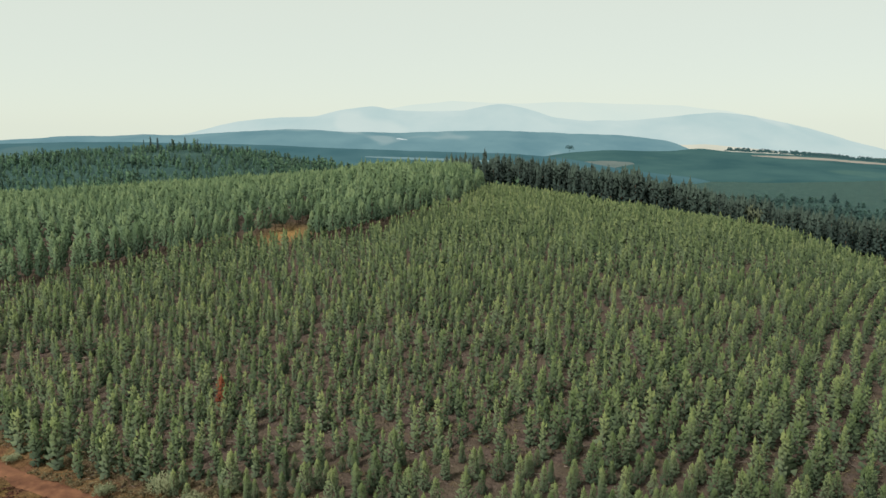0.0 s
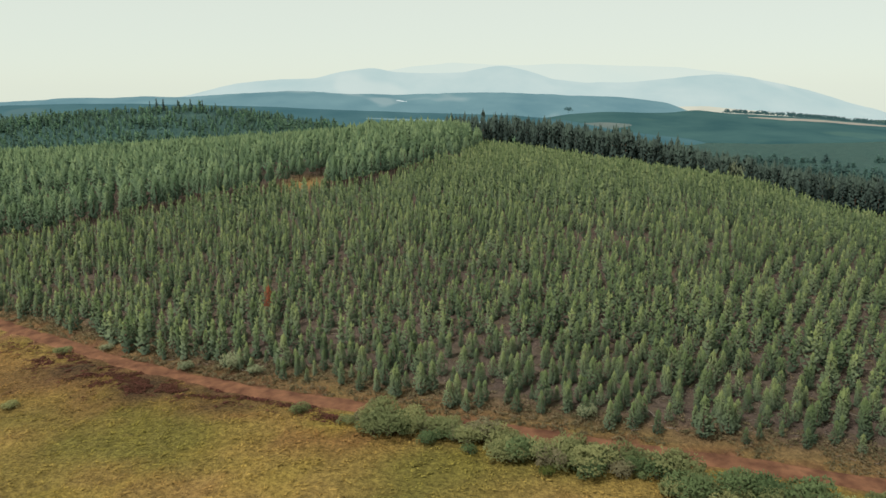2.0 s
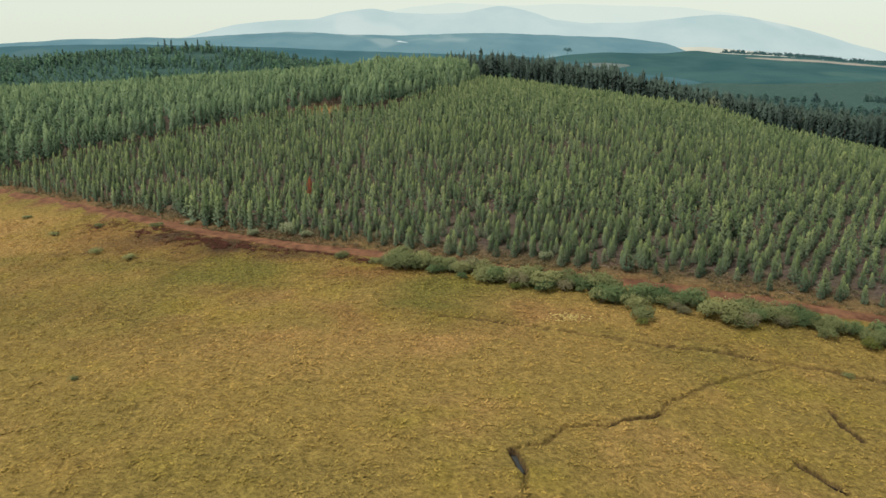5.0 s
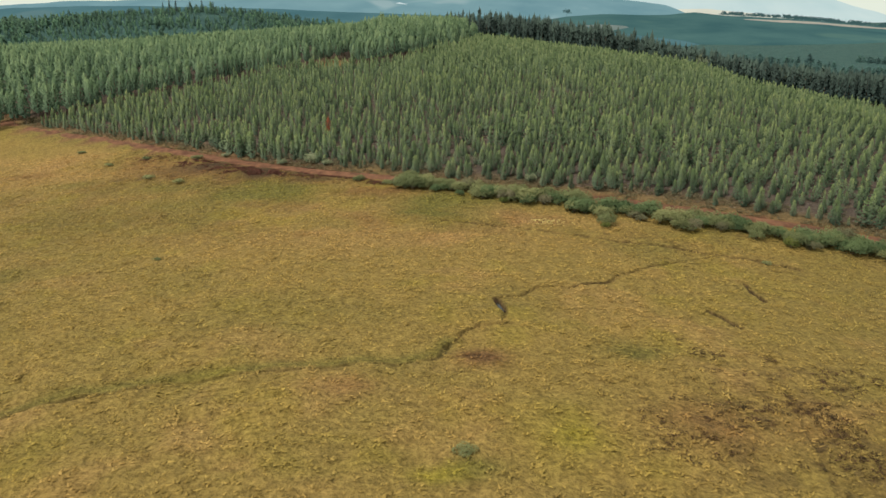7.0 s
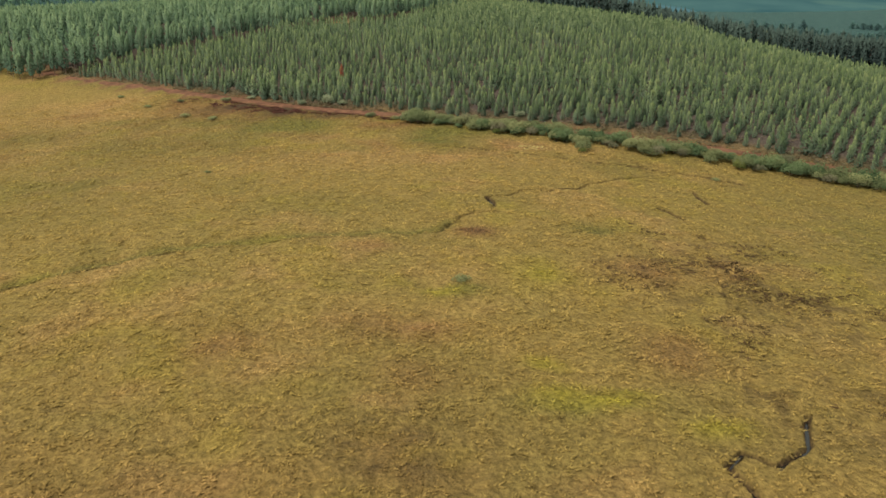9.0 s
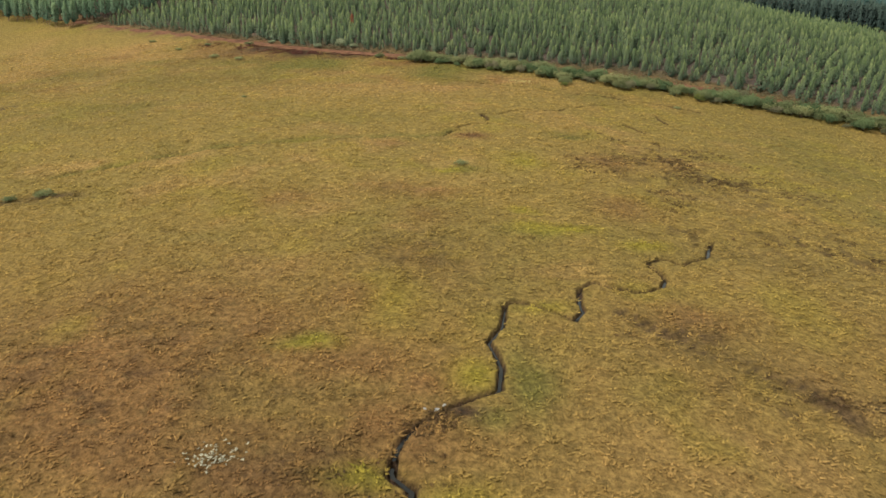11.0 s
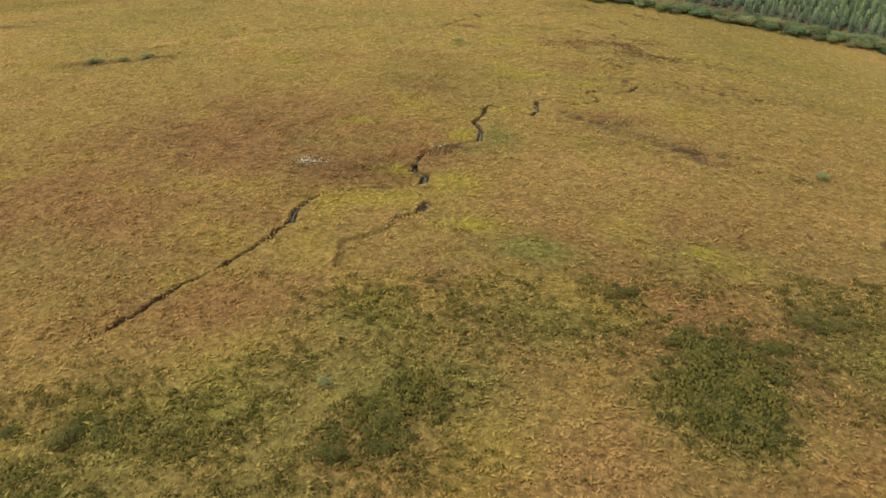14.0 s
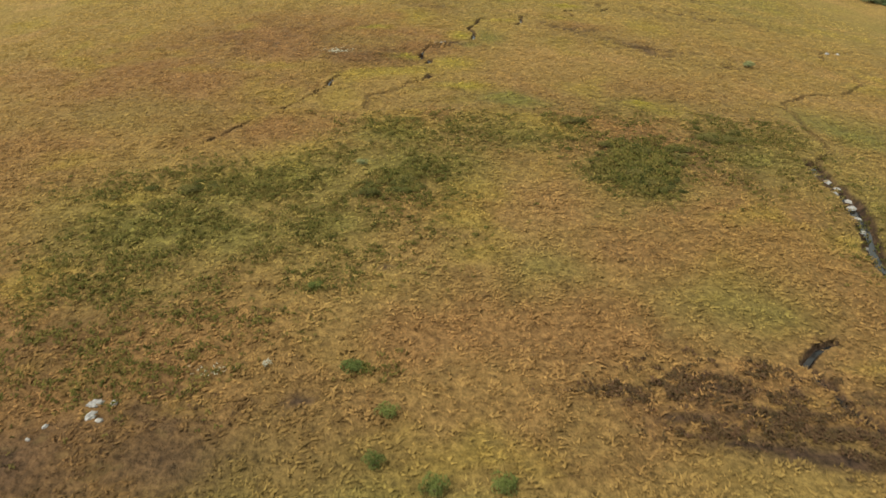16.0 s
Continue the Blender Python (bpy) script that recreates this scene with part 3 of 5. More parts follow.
def pine_crown(r, clumps, width, start, thick, droop=0.0, power=0.75, leaders=3):
    """Crown of a pine one unit high: short needle tufts along whorls of rising branches, fullest low down, with a few upright leaders."""
    sets = []
    lean = r.uniform(0, 6.28)
    for k in range(clumps):
        u = (k + r.uniform(0, 1)) / clumps
        u = start + (0.95 - start) * u**1.12
        rel = (u - start) / (1 - start)
        ang = k * 2.39996 + r.uniform(-0.5, 0.5)
        full = width * min((1 - rel) ** power, 2.1 * (1 - rel)) * (0.55 + 0.45 * min(1, rel * 5 + 0.25)) + 0.010
        full *= 1 + 0.16 * math.cos(ang - lean) + 0.13 * math.sin(9 * u + lean)
        reach = full * r.uniform(0.50, 1.10)
        d = np.array([math.cos(ang), math.sin(ang), 0])
        long = thick * r.uniform(1.9, 3.1) * (0.65 + 0.35 * (1 - rel))
        rise = (r.uniform(0.55, 1.25) - droop) * (0.8 + 0.5 * rel)
        out = d + np.array([0, 0, rise])
        out /= np.linalg.norm(out)
        b = np.array([0, 0, u + 0.45 * reach * (rise - 0.2)]) + d * reach
        v, f, g = spindle(b - out * long, b, thick * r.uniform(0.75, 1.2) * (0.55 + 0.45 * (1 - rel)), r, 3, 0.25)
        # shade painted in: tufts darken towards the trunk and the crown's base
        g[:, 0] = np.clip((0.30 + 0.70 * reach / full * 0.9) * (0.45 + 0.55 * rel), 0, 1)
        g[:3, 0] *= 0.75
        # tips pale upward, for young shoots and for painted top light
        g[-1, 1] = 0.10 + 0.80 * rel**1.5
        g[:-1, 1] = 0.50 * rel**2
        sets.append((v, f, g))
    for k in range(leaders):
        off = np.array([r.normal(), r.normal(), 0]) * 0.020 * (k > 0)
        v, f, g = spindle(off + (0, 0, 0.80 - 0.03 * k), off * 1.5 + (0, 0, 1.04 - 0.07 * k), 0.030, r)
        g[:, 1] = 0.6
        sets.append((v, f, g))
    return joined(*sets)


def bush_crown(r, leaves, lobes, leaf):
    """Crown of a rounded bush one unit wide and about 0.8 high: small leaf clumps over several lobes, with gaps."""
    sets = []
    centres = [(r.uniform(-0.30, 0.30), r.uniform(-0.30, 0.30), r.uniform(0.24, 0.46), r.uniform(0.20, 0.32)) for _ in range(lobes)]
    for k in range(leaves):
        cx, cy, cz, cr = centres[k % lobes]
        d = r.normal(size=3)
        d[2] = abs(d[2]) * 0.9 - 0.25
        d /= np.linalg.norm(d)
        rad = cr * r.uniform(0.72, 1.08)
        p = np.array([cx, cy, cz]) + d * rad
        p[2] = max(p[2], 0.02)
        out = d + r.normal(size=3) * 0.5 + np.array([0, 0, 0.35])
        out /= np.linalg.norm(out)
        v, f, g = spindle(p - out * leaf, p + out * leaf, leaf * 0.62, r, 3)
        # shade painted in: low leaves darker, upper leaves paler as if lit
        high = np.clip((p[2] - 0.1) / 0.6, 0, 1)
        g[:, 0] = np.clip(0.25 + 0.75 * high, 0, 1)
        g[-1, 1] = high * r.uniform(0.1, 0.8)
        sets.append((v, f, g))
    return joined(*sets)


def part(name, mesh, parent, label=""):
    ob = new(name, mesh)
    ob.parent = parent
    if label:
        ob["label"] = label
    return ob


def thing(name, x, y, z, label, category, group=""):
    ob = new(name)
    ob.empty_display_size = 0.3
    ob.location = (x, y, z)
    return tagged(ob, label, category, group)


# ---- ground ----
def spread(near, far_low, far_high, step_size, growth):
    mid = np.arange(near[0], near[1] + 1e-6, step_size)
    lo, s, p = [], step_size, near[0]
    while p > far_low:
        s *= growth
        p -= s
        lo.append(p)
    hi, s, p = [], step_size, near[1]
    while p < far_high:
        s *= growth
        p += s
        hi.append(p)
    return np.concatenate([lo[::-1], mid, hi])


gx = spread((-62, 62), -4600, 4600, 0.8, 1.08)
gy = spread((-212, 45), -900, 4800, 0.8, 1.065)
XX, YY = np.meshgrid(gx, gy)
nx, ny = len(gx), len(gy)
flat_x, flat_y = XX.ravel(), YY.ravel()
flat_z = ground_z(flat_x, flat_y)
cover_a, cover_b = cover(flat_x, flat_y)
index = np.arange(nx * ny).reshape(ny, nx)
quads = np.stack([index[:-1, :-1], index[:-1, 1:], index[1:, 1:], index[1:, :-1]], -1).reshape(-1, 4)

# cells along the streams are divided, so that the cut banks stand steep
corner = quads
cx, cy = flat_x[corner].mean(1), flat_y[corner].mean(1)
size = flat_x[corner[:, 1]] - flat_x[corner[:, 0]]
near_cut = np.full(len(corner), 1e9)
close = np.where((size < 1.6) & (flat_y[corner[:, 3]] - flat_y[corner[:, 0]] < 1.6))[0]
for key, line, half, depth, bare in WATERWAYS:
    near_cut[close] = np.minimum(near_cut[close], away(cx[close], cy[close], line))
fine_cells = np.where(near_cut < 2.3)[0]
N = 4
u, v = np.meshgrid(np.arange(N + 1) / N, np.arange(N + 1) / N)
weight = np.stack([(1 - u) * (1 - v), u * (1 - v), u * v, (1 - u) * v], -1).reshape(-1, 4)
sub_x, sub_y, sub_z = ((values[corner[fine_cells]] @ weight.T).ravel() for values in (flat_x, flat_y, flat_z))
d_cut = np.full(len(sub_x), 1e9)
for key, line, half, depth, bare in WATERWAYS:
    d_cut = np.minimum(d_cut, away(sub_x, sub_y, line))
sub_z = sub_z + (ground_z(sub_x, sub_y) - sub_z) * step(1.65, 1.3, d_cut)
sub_a, sub_b = cover(sub_x, sub_y)
grid = np.arange((N + 1) ** 2).reshape(N + 1, N + 1)
cell = np.stack([grid[:-1, :-1], grid[:-1, 1:], grid[1:, 1:], grid[1:, :-1]], -1).reshape(-1, 4)
sub_quads = (len(flat_x) + np.arange(len(fine_cells))[:, None, None] * (N + 1) ** 2 + cell[None]).reshape(-1, 4)
keep = np.ones(len(corner), bool)
keep[fine_cells] = False
all_xyz = np.concatenate([np.stack([flat_x, flat_y, flat_z], -1), np.stack([sub_x, sub_y, sub_z], -1)])
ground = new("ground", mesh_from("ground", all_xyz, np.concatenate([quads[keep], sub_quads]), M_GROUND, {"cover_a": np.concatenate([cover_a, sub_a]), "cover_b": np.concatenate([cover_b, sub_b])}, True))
tagged(ground, "rolling wetland meadow of yellow, olive and rust grass with brown forest soil beyond", "ground", "", "structure")


def ribbon(line, half, lift, spacing, ragged=0.0, across=5):
    """A strip along a polyline, laid on the broad land form."""
    pts = np.array(line, float)
    seg = np.r_[0, np.cumsum(np.hypot(*np.diff(pts, axis=0).T))]
    s = np.arange(0, seg[-1], spacing)
    x, y = np.interp(s, seg, pts[:, 0]), np.interp(s, seg, pts[:, 1])
    dx, dy = np.gradient(x), np.gradient(y)
    n = np.hypot(dx, dy)
    kernel = np.ones(3) / 3
    dx, dy = np.convolve(dx / n, kernel, "same"), np.convolve(dy / n, kernel, "same")
    n = np.hypot(dx, dy)
    w = half * (1 + ragged * (fbm(s, s * 0, 5, 81) - 0.5) * 2)
    t = np.linspace(-1, 1, across)
    px = x[:, None] - (dy / n * w)[:, None] * t
    py = y[:, None] + (dx / n * w)[:, None] * t
    return px, py, t, lift


def strip_mesh(name, px, py, pz, mat):
    rows, cols = px.shape
    idx = np.arange(rows * cols).reshape(rows, cols)
    f = np.stack([idx[:-1, :-1], idx[1:, :-1], idx[1:, 1:], idx[:-1, 1:]], -1).reshape(-1, 4)
    return mesh_from(name, np.stack([px, py, pz], -1).reshape(-1, 3), f, mat, None, True)


px, py, t_across, _ = ribbon(ROAD, 1.4, 0, 1.0, 0.45, 9)
pz = land(px, py) - 0.22 + 0.16 - 0.07 * np.exp(-((np.abs(t_across) - 0.5) / 0.16) ** 2) + 0.05 * (fbm(px, py, 2, 83) - 0.5)
pz[:, 0] -= 0.2
pz[:, -1] -= 0.2
road = tagged(new("road", strip_mesh("road", px, py, pz, M_ROAD)), "red earth farm track with two worn wheel ruts", "road", "", "structure")

for key, line, half, depth, bare in WATERWAYS:
    if bare < 0.9 or key == "side":
        continue
    px, py, t_across, _ = ribbon(line, half * 0.55, 0, 0.5, 0.6, 3)
    px, py = px - 0.9 * (fbm(px, py, 4.0, 91) - 0.5), py - 0.9 * (fbm(px, py, 4.0, 95) - 0.5)
    pz = land(px, py) - depth * 0.82
    tagged(new("water", strip_mesh("water_" + key, px, py, pz, M_WATER)), "narrow dark stream winding through the marsh", "stream", "", "structure")


# ---- far country ----
def ridge_height(x, y, at, crest, depth, rough):
    """Height of a long hill whose crest of (x, z) lies at distance y = at."""
    cx, cz = np.array(crest, float).T
    top = sum(np.interp(x + k, cx, cz) for k in np.linspace(-16, 16, 9)) / 9 + rough * (fbm(x, x * 0 + at, 90, 101, 4) - 0.5)
    t = np.where(y < at, (at - y) / depth, (y - at) / (depth * 0.6)).clip(0, 1)
    fall = t**1.2
    return top * (1 - fall) - 85 * fall + rough * 1.5 * (fbm(x, y, 150, 105, 3) - 0.5) * np.minimum(1, t * 4)


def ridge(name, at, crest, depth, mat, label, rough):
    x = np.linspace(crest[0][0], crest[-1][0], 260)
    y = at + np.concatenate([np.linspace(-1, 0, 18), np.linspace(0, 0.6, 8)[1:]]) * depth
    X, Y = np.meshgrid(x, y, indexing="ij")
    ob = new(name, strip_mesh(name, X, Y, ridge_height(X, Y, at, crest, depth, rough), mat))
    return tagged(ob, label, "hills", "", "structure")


# farther ridges glow paler and bluer, which stands in for haze
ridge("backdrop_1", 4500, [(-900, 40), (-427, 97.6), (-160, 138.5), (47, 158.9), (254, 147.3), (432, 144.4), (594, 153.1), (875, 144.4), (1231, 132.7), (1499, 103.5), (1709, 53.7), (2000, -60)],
      250, haze_glow_material("pale_mountains", (0.655, 0.765, 0.71), (0.70, 0.785, 0.715), (0.71, 0.79, 0.72), 0.003, 0.3), "pale hazy mountain range far away", 5)
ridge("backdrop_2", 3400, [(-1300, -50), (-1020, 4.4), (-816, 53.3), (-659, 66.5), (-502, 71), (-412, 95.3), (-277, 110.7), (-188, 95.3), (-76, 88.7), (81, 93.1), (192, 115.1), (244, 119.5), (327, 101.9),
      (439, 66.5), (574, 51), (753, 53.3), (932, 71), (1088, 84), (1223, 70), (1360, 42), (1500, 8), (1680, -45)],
      350, haze_glow_material("hazy_mountains", (0.47, 0.62, 0.62), (0.60, 0.715, 0.69), (0.66, 0.75, 0.71), 0.0035, 0.5), "blue-grey hazy mountains with smoke", 6)
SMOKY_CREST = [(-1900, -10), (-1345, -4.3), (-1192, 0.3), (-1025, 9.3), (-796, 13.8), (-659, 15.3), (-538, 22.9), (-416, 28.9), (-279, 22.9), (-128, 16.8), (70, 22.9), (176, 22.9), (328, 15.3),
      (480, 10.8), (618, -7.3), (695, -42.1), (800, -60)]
ridge("backdrop_3", 2300, SMOKY_CREST, 420, haze_glow_material("blue_woods", (0.140, 0.270, 0.305), (0.205, 0.350, 0.375), (0.36, 0.47, 0.47), 0.007, 0.6), "blue wooded hills in haze", 7)
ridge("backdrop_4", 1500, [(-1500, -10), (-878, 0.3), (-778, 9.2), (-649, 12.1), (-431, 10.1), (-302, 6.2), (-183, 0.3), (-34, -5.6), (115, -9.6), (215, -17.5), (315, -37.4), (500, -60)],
      380, haze_glow_material("teal_woods", (0.058, 0.142, 0.160), (0.092, 0.192, 0.205), (0.15, 0.23, 0.22), 0.010, 0.35), "dark teal plantation plain in haze", 3)
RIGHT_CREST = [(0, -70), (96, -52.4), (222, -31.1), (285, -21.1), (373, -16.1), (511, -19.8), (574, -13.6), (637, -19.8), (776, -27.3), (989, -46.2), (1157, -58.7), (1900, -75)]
ridge("backdrop_5", 1900, RIGHT_CREST, 700, haze_glow_material("valley_woods", (0.046, 0.115, 0.118), (0.082, 0.172, 0.158), (0.10, 0.19, 0.155), 0.008, 0.6), "wooded hill beyond the valley in haze", 3)


def far_patch(name, outline, mat, label, height):
    """A field or a strip of water lying on far land: rows of (x, nearest y, farthest y)."""
    p = np.array(outline, float)
    x = np.linspace(p[0, 0], p[-1, 0], 50)
    lo, hi = np.interp(x, p[:, 0], p[:, 1]), np.interp(x, p[:, 0], p[:, 2])
    t = np.linspace(0, 1, 6)
    wob = (fbm(x, x * 0, 30, 111) - 0.5)[:, None] * 0.3 * (hi - lo)[:, None]
    Y = lo[:, None] + (hi - lo)[:, None] * t + wob
    X = np.repeat(x[:, None], 6, 1)
    return tagged(new(name, strip_mesh(name, X, Y, height(X, Y) + 1.2, mat)), label, "field", "", "structure")


# these far patches glow too, with painted haze in their colours
M_FIELD = haze_glow_material("far_fields", (0.33, 0.32, 0.26), (0.46, 0.42, 0.34), (0.40, 0.38, 0.30), 0.01, 0.5)
M_FALLOW = haze_glow_material("fallow_land", (0.15, 0.20, 0.18), (0.22, 0.26, 0.23), (0.2, 0.23, 0.2), 0.02, 0.3)
M_LAKE = haze_glow_material("far_water", (0.16, 0.27, 0.29), (0.24, 0.36, 0.37), (0.2, 0.32, 0.33), 0.02, 0.3)
M_SMOKE = haze_glow_material("white_smoke", (0.62, 0.74, 0.74), (0.70, 0.80, 0.79), (0.66, 0.77, 0.77), 0.03, 0.3)


# ---- trees: shapes ----
seed_rng = np.random.default_rng(11)
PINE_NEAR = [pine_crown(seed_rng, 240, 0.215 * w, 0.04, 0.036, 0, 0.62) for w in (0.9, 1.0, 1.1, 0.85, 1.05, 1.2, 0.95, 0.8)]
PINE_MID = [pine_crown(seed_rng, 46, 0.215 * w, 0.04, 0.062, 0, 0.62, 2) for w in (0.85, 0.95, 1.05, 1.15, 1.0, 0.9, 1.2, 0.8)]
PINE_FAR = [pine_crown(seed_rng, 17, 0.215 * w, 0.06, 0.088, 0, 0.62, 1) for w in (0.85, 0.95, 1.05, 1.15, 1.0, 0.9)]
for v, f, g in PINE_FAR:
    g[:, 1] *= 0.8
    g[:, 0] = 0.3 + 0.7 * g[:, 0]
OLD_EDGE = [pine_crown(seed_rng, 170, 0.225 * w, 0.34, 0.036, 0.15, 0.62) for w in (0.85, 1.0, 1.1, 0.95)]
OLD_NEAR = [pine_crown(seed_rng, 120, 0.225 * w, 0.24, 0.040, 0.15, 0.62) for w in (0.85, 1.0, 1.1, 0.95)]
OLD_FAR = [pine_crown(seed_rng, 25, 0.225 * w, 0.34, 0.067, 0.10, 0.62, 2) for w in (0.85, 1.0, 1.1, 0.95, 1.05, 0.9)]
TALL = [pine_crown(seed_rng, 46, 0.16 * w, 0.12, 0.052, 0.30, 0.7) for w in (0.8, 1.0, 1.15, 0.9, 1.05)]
TRUNK = stick([(0, 0, -0.02), (0, 0, 0.35), (0, 0, 0.7), (0, 0, 0.97)], [0.017, 0.013, 0.008, 0.002], 5)


THIN_TRUNK = stick([(0, 0, -0.02), (0, 0, 0.5), (0, 0, 0.97)], [0.017, 0.011, 0.002], 3)


def forest(name, shapes, mat, xy, height, width, label, group="", trunks=False):
    """Many trees as one mesh of needle clumps; trunks as a second mesh under it."""
    n = len(xy)
    base = ground_z(xy[:, 0], xy[:, 1])
    places = np.column_stack([xy, base])
    picks, turns, tints = rng.integers(0, len(shapes), n), rng.uniform(0, 6.28, n), rng.uniform(0, 1, n)
    v, f, g = stamped(shapes, picks, places, turns, width, height, tints)
    ob = new(name, mesh_from(name, v, f, mat, {"shade_growth": g}))
    tagged(ob, label, "trees", group, "stuff")
    if trunks:
        v, f, g = stamped([THIN_TRUNK], np.zeros(n, int), places, turns, height * 0.8, height)
        part("trunks", mesh_from("trunks", v, f, M_BARK, {"shade_growth": g}), ob, "bare brown pine trunks")["kind"] = "stuff"
    return ob


# ---- the young pine plantation ----
row_dir = np.array([0.52, 0.854])
row_off = np.array([0.854, -0.52])
a, b = np.meshgrid(np.arange(-300, 520, 1.9), np.arange(-330, 330, 2.65))
a = a + (np.arange(a.shape[0])[:, None] % 2) * 1.1
xy = np.stack([a * row_dir[0] + b * row_off[0], a * row_dir[1] + b * row_off[1]], -1).reshape(-1, 2) + np.array([0, 70])
xy = xy + rng.normal(size=xy.shape) * 0.40
X, Y = xy.T
gap = road_gap(X, Y)
edge = 2.0 + 2.2 * fbm(X, Y, 7, 121)
thin = fbm(X, Y, 16, 125, 3)
ok = (gap > edge) & (Y < planted_edge(X)) & (X > -140) & (X < 185) & (Y < 415) & ~((X > 70) & (Y > 345)) & ~((X > 115) & (Y > 230))
ok &= rng.uniform(0, 1, len(X)) < np.where(thin < 0.33, 0.66, 0.97)
ok &= spots(X, Y, [(-17, 96, 3.4, 2.2, 1.0), (-21.5, 99.5, 2.0, 2.0, 1.0), (48, 100, 2.5, 2.5, 0.8)]) < 0.5
xy, gap = xy[ok], gap[ok]
X, Y = xy.T
tall = (3.8 + 0.8 * (fbm(X, Y, 25, 127) - 0.5) * 2) * rng.normal(0.98, 0.19, len(X)).clip(0.50, 1.40)
tall *= 1 + 0.25 * step(150, 300, Y)
tall *= 1 + 0.12 * step(130, 90, Y)
order = np.argsort(np.hypot(X * 0.75, Y - 20))
first, rest = order[:300], order[300:]
near_rest, far_rest = rest[Y[rest] < 165], rest[Y[rest] >= 165]

young = []
for k, (v, f, g) in enumerate(PINE_NEAR):
    ob = thing("young_pine", 0, 0, 0, "young green pine with light yellow-green shoots, in a plantation row", "tree", "young pines of the plantation")
    v = v * np.array([5.8, 5.8, 4.9])
    part("crown", mesh_from("pine_crown", v, f, M_PINE, {"shade_growth": g}), ob)
    tv, tf, tg = TRUNK
    part("trunk", mesh_from("pine_trunk", tv * np.array([5.1, 5.1, 4.9]), tf, M_BARK, {"shade_growth": tg}), ob)
    young.append(ob)
for k, i in enumerate(first):
    m = Matrix.LocRotScale((X[i], Y[i], float(ground_z(X[i], Y[i]))), Euler((0, 0, rng.uniform(0, 6.28))), Vector((1, 1, 1)) * (tall[i] / 4.9))
    if k < len(young):
        young[k].matrix_basis = m
    else:
        copy_thing(young[k % len(young)], m)
        
near_w = rng.uniform(1.0, 1.36, len(X)) * tall
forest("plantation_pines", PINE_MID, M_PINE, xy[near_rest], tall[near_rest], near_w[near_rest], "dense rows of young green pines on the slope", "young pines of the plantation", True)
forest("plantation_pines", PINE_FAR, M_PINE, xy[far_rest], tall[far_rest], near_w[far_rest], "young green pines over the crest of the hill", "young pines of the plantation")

# a dead rust-red pine among them
v, f, g = pine_crown(seed_rng, 130, 0.25, 0.10, 0.042)
dead = thing("dead_pine", -28.8, 106.3, float(ground_z(-28.8, 106.3)), "dead rust-red young pine standing among green ones", "tree")
part("crown", mesh_from("dead_crown", v * 5.2, f, M_DEAD, {"shade_growth": g}), dead)
tv, tf, tg = TRUNK
part("trunk", mesh_from("dead_trunk", tv * 5.2, tf, M_BARK, {"shade_growth": tg}), dead)


# ---- the tall forest behind ----
def scatter(x0, x1, y0, y1, gapsize, jitter):
    a, b = np.meshgrid(np.arange(x0, x1, gapsize), np.arange(y0, y1, gapsize))
    p = np.stack([a + (np.arange(a.shape[0])[:, None] % 2) * gapsize * 0.5, b], -1).reshape(-1, 2)
    return p + rng.normal(size=p.shape) * jitter


xy = scatter(-330, 45, 142, 430, 3.5, 0.7)
X, Y = xy.T
front = Y - forest_edge(X)
ok = (front > 0) & ~((X > 10) & (Y > 395)) & (X < 24 + 0 * Y)
ok &= (rng.uniform(0, 1, len(X)) < 0.93) & (X > -0.60 * (Y + 125) - 5)
xy, front = xy[ok], front[ok]
X, Y = xy.T
high = (8.6 + 1.4 * (fbm(X, Y, 40, 131) - 0.5) * 2) * rng.normal(1, 0.09, len(X)).clip(0.7, 1.25)
high *= np.where(X > -38, 1.22, 1.0)
lead = front < 15
by_gap = lead & (X > -62) & (X < 12)
edge_trees = np.where(by_gap)[0][np.argsort(front[by_gap])][:150]
lead[edge_trees] = False
back = ~lead
back[edge_trees] = False
edge_kinds = []
for v, f, g in OLD_EDGE:
    ob = thing("tall_pine", 0, 0, 0, "tall pine with a bare lower trunk at the forest edge", "tree", "tall pines of the forest edge")
    part("crown", mesh_from("tall_crown", v * 11.5, f, M_OLD, {"shade_growth": g}), ob)
    part("trunk", mesh_from("tall_trunk", TRUNK[0] * 11.5, TRUNK[1], M_BARK, {"shade_growth": TRUNK[2]}), ob, "bare brown trunk")
    edge_kinds.append(ob)
for k, i in enumerate(edge_trees):
    m = Matrix.LocRotScale((X[i], Y[i], float(ground_z(X[i], Y[i]))), Euler((0, 0, rng.uniform(0, 6.28))), Vector((1, 1, 1)) * (high[i] / 11.5))
    if k < len(edge_kinds):
        edge_kinds[k].matrix_basis = m
    else:
        copy_thing(edge_kinds[k % len(edge_kinds)], m)
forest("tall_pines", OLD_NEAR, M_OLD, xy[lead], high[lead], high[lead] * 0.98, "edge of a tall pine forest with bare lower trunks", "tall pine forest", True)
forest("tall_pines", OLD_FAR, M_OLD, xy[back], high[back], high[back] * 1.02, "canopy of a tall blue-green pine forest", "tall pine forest")

